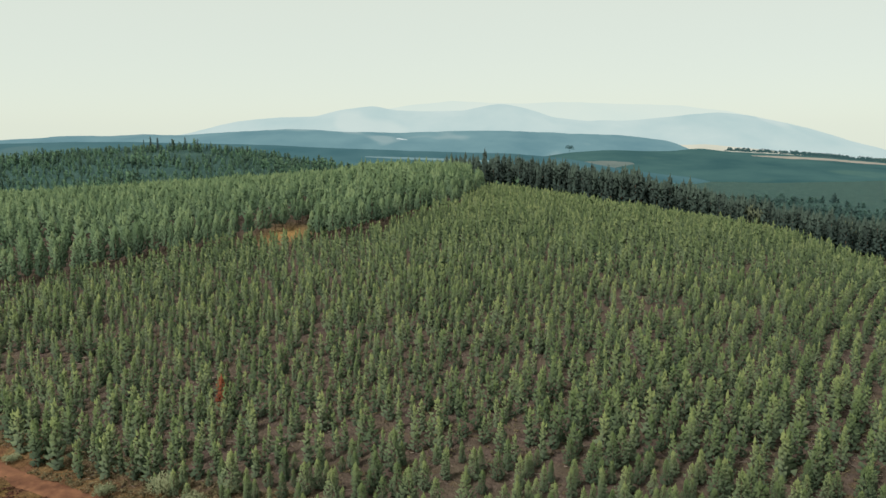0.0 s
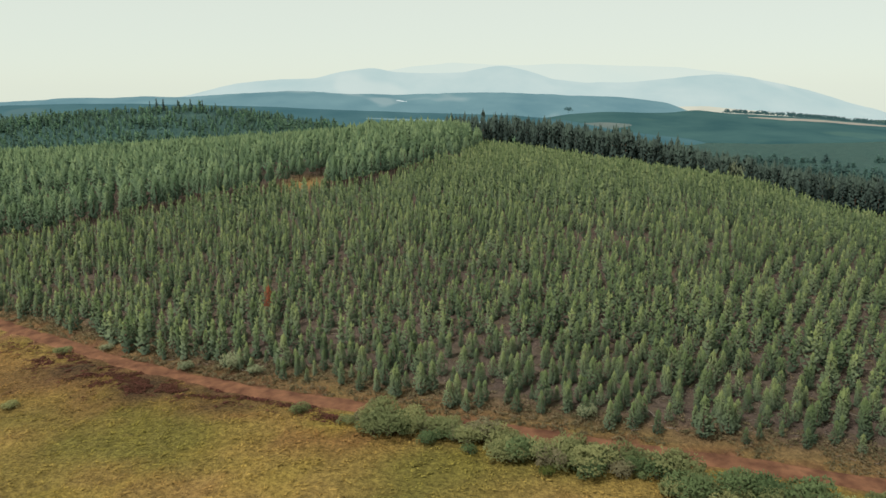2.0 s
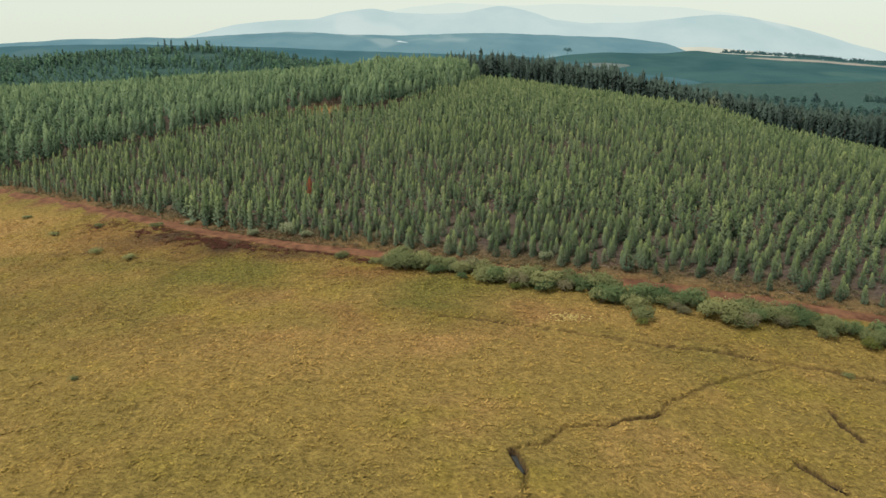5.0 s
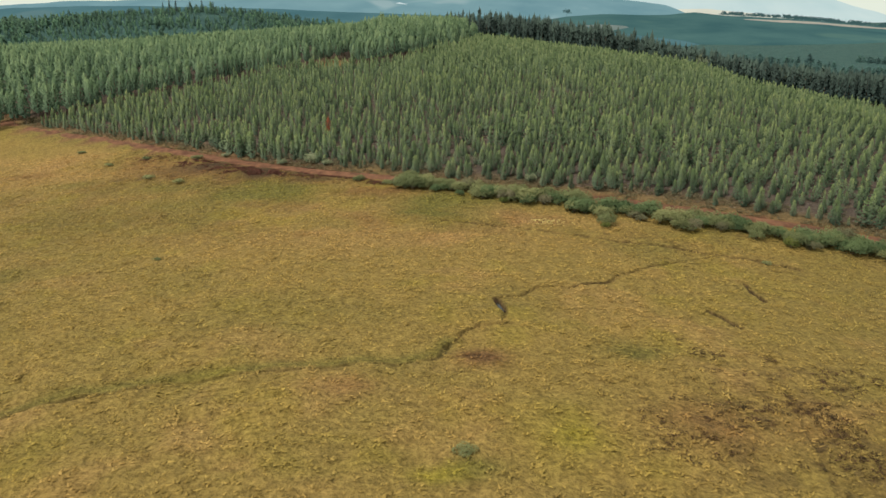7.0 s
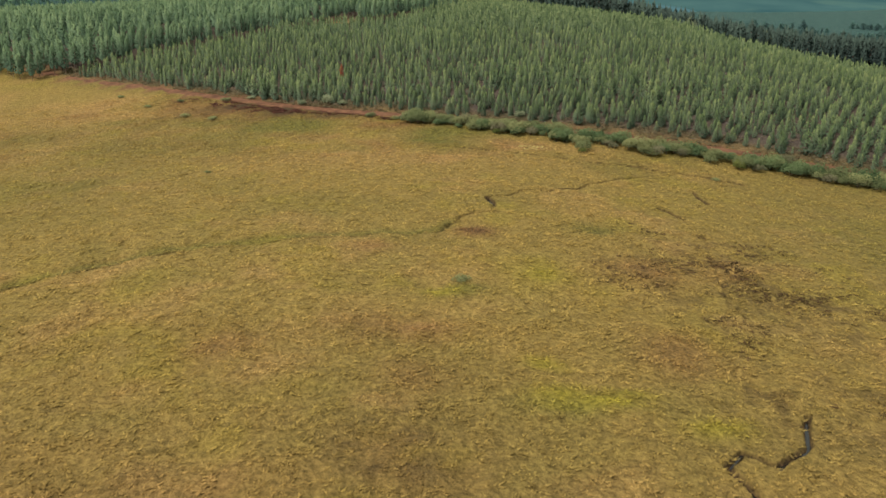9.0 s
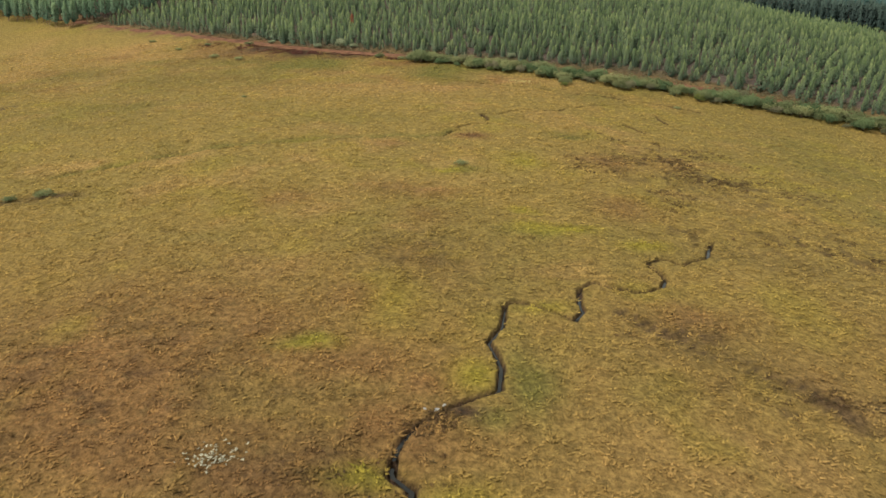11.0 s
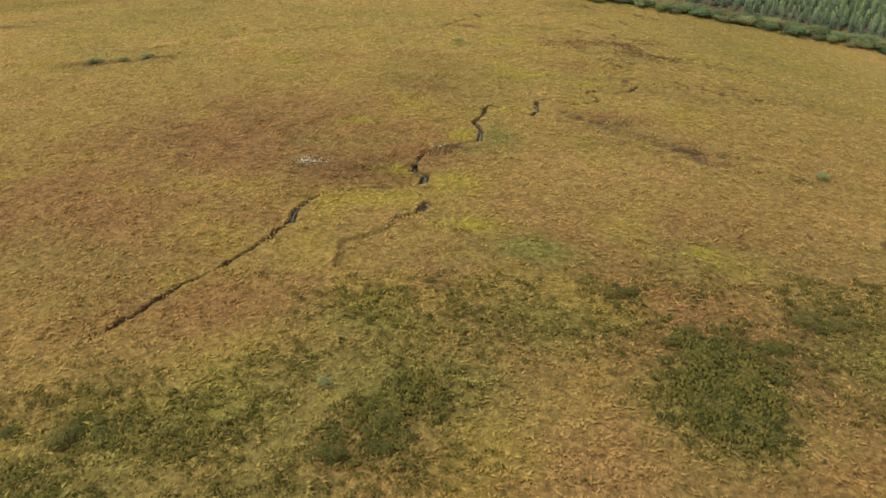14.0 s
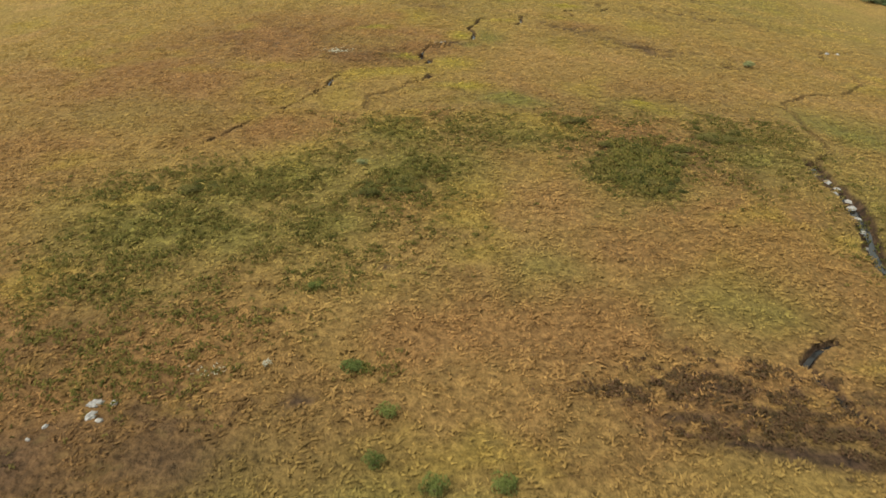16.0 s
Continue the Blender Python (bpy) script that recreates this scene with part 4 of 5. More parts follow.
# ---- the dark belt beyond the crest ----
xy = scatter(2, 330, -20, 20, 3.8, 1.0)
xy[:, 1] += 482 - 0.16 * xy[:, 0] - 0.0003 * xy[:, 0] ** 2
hb = rng.normal(18.5, 1.8, len(xy)).clip(12, 24) + 5 * np.exp(-(((xy[:, 0] - 110) / 65) ** 2))
forest("dark_pine_belt", TALL, M_DARK, xy, hb, hb * 1.15, "belt of tall dark old pines along the ridge", "dark pine belt", True)
for x, y, h in ((157, 434, 21), (166, 436, 18), (206, 428, 18)):
    v, f, g = bush_crown(seed_rng, 160, 6, 0.07)
    ob = thing("pale_tree", x, y, float(ground_z(x, y)), "pale grey-leaved broad tree before dark pines", "tree")
    part("crown", mesh_from("pale_crown", v * np.array([9, 9, h]) + np.array([0, 0, h * 0.30]), f, M_PALETREE, {"shade_growth": g}), ob)
    part("trunk", mesh_from("pale_trunk", tv * np.array([20, 20, h * 0.8]), tf, M_BARK, {"shade_growth": tg}), ob)
for x, y, h in ((-22, 420, 11.5), (-14, 428, 13), (-40, 418, 10.5), (-55, 424, 10), (-70, 430, 10)):
    v, f, g = TALL[int(abs(x)) % len(TALL)]
    ob = thing("tall_dark_pine", x, y, float(ground_z(x, y)), "tall dark pine standing above the forest", "tree", "single dark pines")
    part("crown", mesh_from("lone_crown", v * np.array([h * 1.5, h * 1.5, h]), f, M_DARK, {"shade_growth": g}), ob)
    part("trunk", mesh_from("lone_trunk", tv * h, tf, M_BARK, {"shade_growth": tg}), ob)

# ---- woods in the middle distance ----
M_MIDWOOD = leaf_material("distant_needles", (0.034, 0.076, 0.058), (0.066, 0.130, 0.088), (0.110, 0.178, 0.104), 0.6)
xy = scatter(-640, 60, 450, 990, 7.0, 1.8)
X, Y = xy.T
clearing = fbm(X, Y * 2.2, 70, 141, 2)
ok = (X > -0.62 * (Y + 60)) & (rng.uniform(0, 1, len(X)) < 0.9) & (clearing > 0.33) & ((Y > 640) | (rng.uniform(0, 1, len(X)) < 0.5))
xy = xy[ok]
hw = rng.normal(6.0, 1.3, len(xy)).clip(3, 9) * (1 + 0.5 * step(0.55, 0.65, fbm(xy[:, 0], xy[:, 1], 60, 143)))
forest("distant_woods", [pine_crown(seed_rng, 10, 0.36, 0.05, 0.16, 0.1, 0.6, 1) for _ in range(6)], M_MIDWOOD, xy, hw, hw * 1.3, "dark green plantation woods on the hill in the middle distance", "distant woods")
xy = np.stack([rng.uniform(-390, -190, 150), rng.uniform(965, 1000, 150)], -1)
hw = rng.normal(5, 1.2, len(xy)).clip(3, 8)
forest("hilltop_trees", TALL, M_DARK, xy, hw, hw * 1.3, "dark trees along a far hilltop", "distant woods")
for x, h in ((-345, 12), (-337, 15), (-329, 14), (-312, 12), (-297, 13), (-283, 12), (-268, 9)):
    v, f, g = TALL[abs(x) % len(TALL)]
    y = 985.0
    ob = thing("hilltop_pine", x, y, float(ground_z(x, y)), "tall dark pine on a far hilltop", "tree", "hilltop pines")
    part("crown", mesh_from("hill_crown", v * np.array([h * 1.5, h * 1.5, h]), f, M_DARK, {"shade_growth": g}), ob)
    part("trunk", mesh_from("hill_trunk", tv * h, tf, M_BARK, {"shade_growth": tg}), ob)
# blue of the valley haze is mixed into these needle colours
M_VALLEY = leaf_material("valley_needles", (0.026, 0.060, 0.060), (0.046, 0.096, 0.090), (0.070, 0.128, 0.112), 0.5)
xy = scatter(70, 640, 540, 1080, 10.5, 3.5)
xy = xy[(rng.uniform(0, 1, len(xy)) < 0.9) & (fbm(xy[:, 0], xy[:, 1], 110, 145) > 0.38) & (xy[:, 0] < 0.62 * (xy[:, 1] + 60))]
hw = rng.normal(9, 2, len(xy)).clip(4, 14)
forest("valley_woods", [pine_crown(seed_rng, 11, 0.42, 0.05, 0.16) for _ in range(4)], M_VALLEY, xy, hw, hw * 1.6, "dark blue-green woods in the valley", "distant woods")
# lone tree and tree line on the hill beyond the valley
# far trees glow faintly, with haze mixed into their dark green
M_FARTREE = haze_glow_material("far_trees", (0.036, 0.080, 0.082), (0.055, 0.110, 0.108), (0.05, 0.10, 0.10), 0.1, 0.2)
v, f, g = bush_crown(seed_rng, 60, 5, 0.10)
ob = thing("lone_tree", 282, 1896, -22, "lone round tree on a far hill", "tree")
part("crown", mesh_from("lone_round", v * np.array([17, 17, 22]) + np.array([0, 0, 2]), f, M_FARTREE, {"shade_growth": g}), ob)
part("trunk", mesh_from("lone_stem", tv * np.array([30, 30, 12]), tf, M_FARTREE, {"shade_growth": tg}), ob)
n = 260
lx = np.sort(rng.uniform(628, 1300, n))
lz = np.interp(lx, (574, 637, 776, 989, 1157, 1300), (-13.6, -19.8, -27.3, -46.2, -58.7, -63)) - 1
places = np.column_stack([lx, 1898 + rng.uniform(-6, 6, n), lz])
v, f, g = stamped([bush_crown(seed_rng, 24, 4, 0.16)], np.zeros(n, int), places, rng.uniform(0, 6, n), rng.uniform(11, 16, n), rng.uniform(9, 13, n))
tagged(new("far_tree_line", mesh_from("far_tree_line", v, f, M_FARTREE, {"shade_growth": g})), "line of trees on the crest of a far hill", "trees", "", "stuff")
PLAIN_CREST = [(-1500, -10), (-878, 0.3), (-778, 9.2), (-649, 12.1), (-431, 10.1), (-302, 6.2), (-183, 0.3), (-34, -5.6), (115, -9.6), (215, -17.5), (315, -37.4), (500, -60)]
# the sunlit look is painted: the plain glows in cream
ridge("backdrop_11", 2600, [(480, -70), (600, -42), (700, -24), (800, -22), (940, -34), (1150, -60), (1400, -80)], 260, haze_glow_material("sunlit_plain", (0.62, 0.63, 0.52), (0.72, 0.71, 0.58), (0.66, 0.68, 0.58), 0.006, 0.4), "pale sunlit dry plain far off", 3)
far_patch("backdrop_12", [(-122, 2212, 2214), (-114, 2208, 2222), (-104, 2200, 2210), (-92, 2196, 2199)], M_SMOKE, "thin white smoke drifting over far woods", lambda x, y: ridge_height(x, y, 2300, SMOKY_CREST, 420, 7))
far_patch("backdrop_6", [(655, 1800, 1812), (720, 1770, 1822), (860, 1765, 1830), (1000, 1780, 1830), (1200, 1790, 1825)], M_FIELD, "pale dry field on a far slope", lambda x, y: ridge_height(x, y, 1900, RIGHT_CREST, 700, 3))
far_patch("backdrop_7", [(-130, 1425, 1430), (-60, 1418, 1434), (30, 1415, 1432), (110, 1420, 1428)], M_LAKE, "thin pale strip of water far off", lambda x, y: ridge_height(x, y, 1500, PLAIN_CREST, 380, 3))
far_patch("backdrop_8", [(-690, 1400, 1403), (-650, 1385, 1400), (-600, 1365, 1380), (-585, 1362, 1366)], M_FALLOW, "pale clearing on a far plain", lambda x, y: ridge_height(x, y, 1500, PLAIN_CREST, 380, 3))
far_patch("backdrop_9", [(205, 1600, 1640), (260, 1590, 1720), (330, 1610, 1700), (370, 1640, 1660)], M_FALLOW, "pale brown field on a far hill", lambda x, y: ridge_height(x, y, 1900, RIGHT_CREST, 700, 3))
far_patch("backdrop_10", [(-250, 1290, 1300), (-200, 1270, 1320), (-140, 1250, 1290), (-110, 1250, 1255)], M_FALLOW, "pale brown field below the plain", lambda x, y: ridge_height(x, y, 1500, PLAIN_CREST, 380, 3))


# ---- shrubs by the road and on the marsh ----
SHRUBS = [bush_crown(seed_rng, 850, 11, 0.040) for _ in range(6)]
STEMS = joined(*[stick([(0, 0, -0.03), (0.1 * math.cos(k), 0.1 * math.sin(k), 0.25), (0.22 * math.cos(k), 0.22 * math.sin(k), 0.45)], [0.022, 0.016, 0.008], 4) for k in (0.3, 1.9, 3.2, 4.6)])
shrub_meshes = {}


def shrub(x, y, wide, high, mat, label, kind, sink=0.05):
    k = int(abs(x * 7 + y * 3)) % len(SHRUBS)
    key = (k, mat.name)
    if key not in shrub_meshes:
        v, f, g = SHRUBS[k]
        shrub_meshes[key] = (mesh_from("shrub_foliage", v, f, mat, {"shade_growth": g}), mesh_from("shrub_stems", STEMS[0], STEMS[1], M_BARK, {"shade_growth": STEMS[2]}))
    ob = thing(kind, x, y, float(ground_z(x, y)) - sink, label, "shrub", kind + " group")
    ob.scale = (wide, wide, high / 0.75)
    ob.rotation_euler = (0, 0, (x * 3.7 + y) % 6.28)
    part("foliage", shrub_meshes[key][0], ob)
    part("stem", shrub_meshes[key][1], ob)
    return ob


rx_road, ry_road = zip(*ROAD)
ROADSIDE = [(-18.5, 73.5, 2.2, 1.3), (-12.2, 70.0, 2.0, 1.0), (-8.0, 72.0, 3.4, 2.4), (-7.0, 66.5, 4.4, 2.8), (-4.5, 69.0, 3.4, 2.4), (-0.1, 68.0, 3.0, 2.0), (2.4, 65.5, 3.4, 2.0), (5.0, 64.6, 3.6, 2.2),
            (8.3, 61.6, 4.2, 2.6), (11.2, 60.4, 4.2, 2.8), (15.5, 59.2, 4.6, 2.8), (18.8, 60.6, 3.6, 2.4), (23.9, 57.8, 4.4, 3.0), (25.4, 53.6, 4.8, 3.2), (29.8, 54.8, 4.2, 2.8), (28.2, 47.0, 3.4, 2.3),
            (33.6, 54.8, 3.8, 2.6)]
ROADSIDE_EAST = [(37.6, 53.6, 4.4, 2.8), (41.3, 49.0, 4.6, 3.2), (45.5, 53.0, 4.0, 2.6), (49.0, 51.4, 4.4, 2.8), (53.4, 50.6, 4.2, 2.8), (57.0, 48.4, 3.8, 2.6), (64.2, 47.4, 4.6, 2.8), (68.4, 46.6, 4.2, 2.8),
                 (73.0, 44.8, 4.6, 3.0), (77.6, 46.0, 4.4, 2.8), (82.6, 45.2, 4.6, 2.8), (88.0, 45.6, 4.8, 3.0), (93.2, 45.0, 4.4, 2.8), (99.0, 44.0, 4.8, 3.0), (105, 42.4, 4.8, 3.0), (112, 41.5, 5.0, 3.0), (119, 40.8, 5.0, 3.0), (126, 40, 5.0, 3.0), (133, 39.4, 5.0, 3.0), (140, 38.8, 5.0, 3.0), (148, 38.2, 5.0, 3.0)]
for x, y, w, h in ROADSIDE + ROADSIDE_EAST:
    w = w * 1.3 if x > 86 else w
    dense = (x * 1.7 + y) % 3 < 1.1 and x > 5
    shrub(x, y, w * 1.2, h * 1.15, M_THICKET if dense else M_SHRUB, "rounded deep green shrub beside the earth track" if dense else "rounded olive-green shrub beside the earth track", "roadside_shrub", 0.15)
    if w > 3.5:
        shrub(x + 1.9 * math.cos(x * 5), y + 1.5 * math.sin(x * 5), w * 0.95, h * 0.8, M_SHRUB, "smaller olive-green shrub in the roadside thicket", "roadside_shrub", 0.1)
# the thicket that fills the strip between the larger shrubs
belt_rng = np.random.default_rng(23)
for k in range(140):
    x = -11 + 160 * ((k + belt_rng.uniform(0, 1)) / 140) ** 1.25
    lo, hi = np.interp(x, (-11, 12, 27, 42, 60, 150), (2.4, 3.6, 5.0, 5.0, 3.5, 3.0)), np.interp(x, (-11, 0, 12, 27, 42, 60, 150), (4.5, 7.0, 8.5, 12.5, 13, 12, 11))
    y = float(np.interp(x, rx_road, ry_road) - lo - (hi - lo) * belt_rng.uniform(0, 1))
    w = belt_rng.uniform(1.3, 2.6) ** 1.45 * (1 if x < 60 else 1.25)
    mat, tone = ((M_SHRUB, "olive-green"), (M_THICKET, "deep green"), (M_DRY, "dull grey-olive"), (M_SHRUB, "olive-green"))[int(belt_rng.integers(0, 4))]
    shrub(x, y, w, w * belt_rng.uniform(0.55, 0.85), mat, "rounded " + tone + " shrub in the roadside thicket", "roadside_shrub", 0.12)
for x, y, w, h in ((60.7, 43.6, 2.6, 2.2), (10.6, 57.4, 1.7, 1.4), (28.0, 45.0, 1.6, 1.2)):
    shrub(x, y, w, h, M_FRESH, "fresh yellow-green shrub among duller ones", "fresh_shrub")
for x, y, w, h in ((-30.4, 87.0, 3.2, 2.4), (-37.3, 88.2, 2.4, 1.7), (-26.5, 85.0, 2.2, 1.5), (17.1, 70.6, 2.6, 2.0), (-3.4, 80.8, 1.6, 1.2), (-28.0, 104.5, 2.4, 3.0), (-52, 97.5, 2.0, 1.3), (-23.0, 86.5, 2.4, 2.0), (8.5, 78.5, 2.2, 1.8)):
    shrub(x, y, w, h, M_PALE, "pale grey-green shrub on the plantation verge", "pale_shrub")
for x, y, w, h in ((-58.9, 97.6, 2.8, 1.8), (-66, 84, 2.6, 1.5), (-58, 79, 2.6, 1.4), (-72, 101, 2.2, 1.2), (-80, 98, 2.4, 1.3), (-92, 112, 2.4, 1.2), (-44.6, 23.2, 1.4, 0.8), (0.9, -35.5, 2.0, 1.0), (-11.1, -155.4, 1.2, 0.9),
                   (-66, -51, 3.0, 1.5), (-56.5, -49.5, 2.6, 1.3), (-61, -50.5, 2.2, 1.0), (52.5, 33, 1.6, 1.0), (46, -105, 2.2, 1.3)):
    shrub(x, y, w, h * 0.75, M_SHRUB, "low dull green shrub on the marsh meadow", "marsh_shrub")
for x, y, w, h in ((-7.0, -199.2, 1.3, 1.0), (-3.4, -201.5, 1.6, 1.1), (0.4, -201.6, 1.8, 1.0), (-8.8, -190.2, 1.9, 0.8), (-6.4, -195, 1.4, 0.8), (-12.8, -180, 1.1, 0.8)):
    shrub(x, y, w, h, M_FRESH, "small bright green shrub in the marsh grass", "fresh_shrub")

# a dense clump of knee-high olive shrubs in the marsh
for cx, cy, rx_c, ry_c, count in ((17.6, -149.8, 2.6, 2.2, 14), (21.5, -150.6, 2.2, 2.4, 12), (15.2, -157.6, 2.4, 2.2, 14), (18.6, -158.6, 2.4, 2.4, 14), (18.0, -154.0, 2.0, 1.6, 7), (28.5, -145, 2.4, 1.2, 6), (31, -142.6, 2.4, 1.4, 6), (13.2, -141, 1.8, 1.0, 5), (-6.5, -161, 3.2, 2.2, 10), (-27, -160, 4.5, 1.6, 9)):
    for k in range(count):
        d = belt_rng.normal(size=2) * 0.62
        w = belt_rng.uniform(0.9, 1.9)
        shrub(cx + d[0] * rx_c, cy + d[1] * ry_c, w, w * belt_rng.uniform(0.35, 0.55), M_SCRUB, "low olive shrub in a clump on the marsh", "marsh_shrub", 0.06)

# low scrub in the meadow, too thick to count
LOWS = [bush_crown(seed_rng, 8, 3, 0.17) for _ in range(8)]
xy = np.stack([rng.uniform(-48, 50, 70000), rng.uniform(-208, -135, 70000)], -1)
X, Y = xy.T
band = spots(X, Y, [(-31, -186, 6, 5, 0.8), (-26, -190, 6, 3, 0.6), (-17, -185, 4, 2, 0.4), (8, -147, 12, 5, 0.35), (27, -142, 9, 6, 0.35), (-9, -143.5, 6, 2.5, 0.6), (-2, -145, 7, 4, 0.65), (10, -141.5, 7, 2.5, 0.55), (-24, -173, 7, 5, 0.9), (-31, -179, 5, 4, 0.8), (-23, -183, 4, 2, 0.6), (31, -142.6, 4, 3, 0.7), (-17, -160, 7, 4, 1.0), (-34, -160, 5, 3, 0.9), (-6, -160, 4, 3.5, 1.1), (-12.7, -180, 1.2, 1, 0.9), (-8.4, -190, 1.8, 1.2, 0.8), (-18.5, -191.5, 3, 1.2, 0.6), (-27, -160, 7, 4, 1.1), (-24, -166, 9, 6, 1.0), (-14, -165, 8, 5, 0.9), (-18, -172, 10, 5, 0.9), (-27, -176, 8, 5, 0.8), (-14, -177, 6, 3, 0.5), (-8, -160, 5, 5, 1.0), (-5, -156, 3.5, 4, 0.9), (-13, -153, 4, 2, 0.8), (-7, -146, 4, 3, 0.6), (-30, -170, 6, 8, 0.7), (18.5, -151, 4, 3.5, 1.6), (17.2, -156.5, 3.4, 4.2, 1.9), (23.5, -149.5, 3, 1.5, 0.9), (32, -143, 5, 3, 0.8), (30, -152, 5, 7, 0.4), (11, -143, 3, 2, 0.8), (36, -140, 5, 10, 0.55), (41, -176, 5, 14, 0.6)])
ok = rng.uniform(0, 1, len(X)) < band * step(0.30, 0.50, fbm(X, Y, 3.5, 151, 3)) * 0.9
xy = xy[ok]
sz = rng.uniform(0.35, 0.8, len(xy)) * (1 + 0.7 * spots(xy[:, 0], xy[:, 1], [(17.6, -154.5, 4.5, 6, 1.0), (-6, -158, 4, 4, 0.5)]))
places = np.column_stack([xy, ground_z(xy[:, 0], xy[:, 1]) - 0.05])
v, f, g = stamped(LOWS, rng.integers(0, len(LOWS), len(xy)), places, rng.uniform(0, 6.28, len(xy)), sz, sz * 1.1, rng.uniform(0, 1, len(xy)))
tagged(new("marsh_scrub", mesh_from("marsh_scrub", v, f, M_LOW, {"shade_growth": g})), "low dark green and yellow-green scrub in the marsh", "scrub", "", "stuff")

# verge plants between road and pines
xy = np.stack([rng.uniform(-125, 105, 18000), np.zeros(18000)], -1)
rx, ry = zip(*ROAD)
xy[:, 1] = np.interp(xy[:, 0], rx, ry) + np.where(rng.uniform(0, 1, 18000) < 0.6, rng.uniform(1.4, 9, 18000), rng.uniform(5, 45, 18000))
ok = rng.uniform(0, 1, 18000) < 0.5 * (fbm(xy[:, 0], xy[:, 1], 5, 155) > 0.36)
xy = xy[ok]
sz = rng.uniform(0.4, 1.15, len(xy))
places = np.column_stack([xy, ground_z(xy[:, 0], xy[:, 1]) - 0.05])
v, f, g = stamped(LOWS, rng.integers(0, len(LOWS), len(xy)), places, rng.uniform(0, 6.28, len(xy)), sz, sz * 0.8, rng.uniform(0, 1, len(xy)))
M_VERGE = leaf_material("verge_plants", (0.070, 0.060, 0.038), (0.150, 0.130, 0.070), (0.255, 0.215, 0.110), 0.6)
tagged(new("verge_plants", mesh_from("verge_plants", v, f, M_VERGE, {"shade_growth": g})), "dry olive and tan weeds along the track", "weeds", "", "stuff")


# ---- marsh grass ----
def tussock(r, wisps, spread_out, high):
    """A tuft one unit wide: bent wisps of grass that lean outward, mostly one way."""
    sets = []
    for k in range(wisps):
        ang = r.uniform(0, 6.28)
        d = np.array([math.cos(ang), math.sin(ang), 0])
        base = np.array([r.uniform(-0.28, 0.28), r.uniform(-0.28, 0.28), -0.06])
        tip = base + d * spread_out * r.uniform(0.3, 0.9) + np.array([0.34, -0.14, high * r.uniform(0.40, 0.9)])
        sets.append(spindle(base, tip, r.uniform(0.065, 0.12), r, 3, 0.40))
    return joined(*sets)


TUFTS = [tussock(seed_rng, 4, 0.66, 0.50) for _ in range(8)]


def grass(name, n, x0, x1, y0, y1, lo, hi, label):
    xy = np.stack([rng.uniform(x0, x1, n), rng.uniform(y0, y1, n)], -1)
    X, Y = xy.T
    a, b = cover(X, Y)
    ragged = 14 * (fbm(X, Y, 12, 165) - 0.5)
    margin = np.minimum(np.minimum(X - x0, x1 - X), Y - y0) + ragged
    ok = (road_gap(X, Y) < -2.3) & (b[:, 0] < 0.55) & (rng.uniform(0, 1, n) < step(0, 16, margin)) & (rng.uniform(0, 1, n) < 0.40 + 0.75 * step(0.36, 0.62, fbm(X, Y, 1.9, 65, 2)))
    xy, a, b = xy[ok], a[ok], b[ok]
    n = len(xy)
    sz = rng.uniform(lo, hi, n)
    places = np.column_stack([xy, ground_z(xy[:, 0], xy[:, 1])])
    picks = np.sort(rng.integers(0, len(TUFTS), n))
    v, f, g = stamped(TUFTS, picks, places, rng.normal(0.6, 0.9, n), sz, sz * rng.uniform(0.45, 0.95, n))
    k = len(TUFTS[0][0])
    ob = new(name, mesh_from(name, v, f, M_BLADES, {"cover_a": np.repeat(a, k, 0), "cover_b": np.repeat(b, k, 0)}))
    return tagged(ob, label, "grass", "", "stuff")


grass("marsh_grass", 46000, -66, 66, -224, -138, 0.55, 1.25, "tangled yellow, rust and olive marsh grass tufts")
grass("meadow_grass", 34000, -86, 90, -144, -46, 0.6, 1.3, "yellow and rust meadow grass tufts")
grass("far_meadow_grass", 36000, -150, 110, -58, 110, 0.8, 1.5, "olive-yellow meadow grass tufts below the track")


# dark brown sedge tussocks in the wet hollows
def sedge(name, n, rows, lo, hi, high, grain, label, mat=None):
    cx, cy, rx, ry, _ = np.array(rows).T
    pick = rng.integers(0, len(rows), n)
    d = rng.normal(size=(n, 2)) * 0.62
    xy = np.column_stack([cx[pick] + d[:, 0] * rx[pick], cy[pick] + d[:, 1] * ry[pick]])
    X, Y = xy.T
    ok = (rng.uniform(0, 1, n) < np.array(rows)[pick, 4]) & (fbm(X * 0.8, Y * 1.2, grain, 181, 2) > 0.50) & (road_gap(X, Y) < -1.6)
    xy = xy[ok]
    n = len(xy)
    sz = rng.uniform(lo, hi, n)
    places = np.column_stack([xy, ground_z(xy[:, 0], xy[:, 1]) - 0.06])
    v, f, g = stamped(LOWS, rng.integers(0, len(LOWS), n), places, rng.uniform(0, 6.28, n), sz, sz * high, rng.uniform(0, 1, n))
    return tagged(new(name, mesh_from(name, v, f, mat or M_SEDGE, {"shade_growth": g})), label, "sedge", "", "stuff")


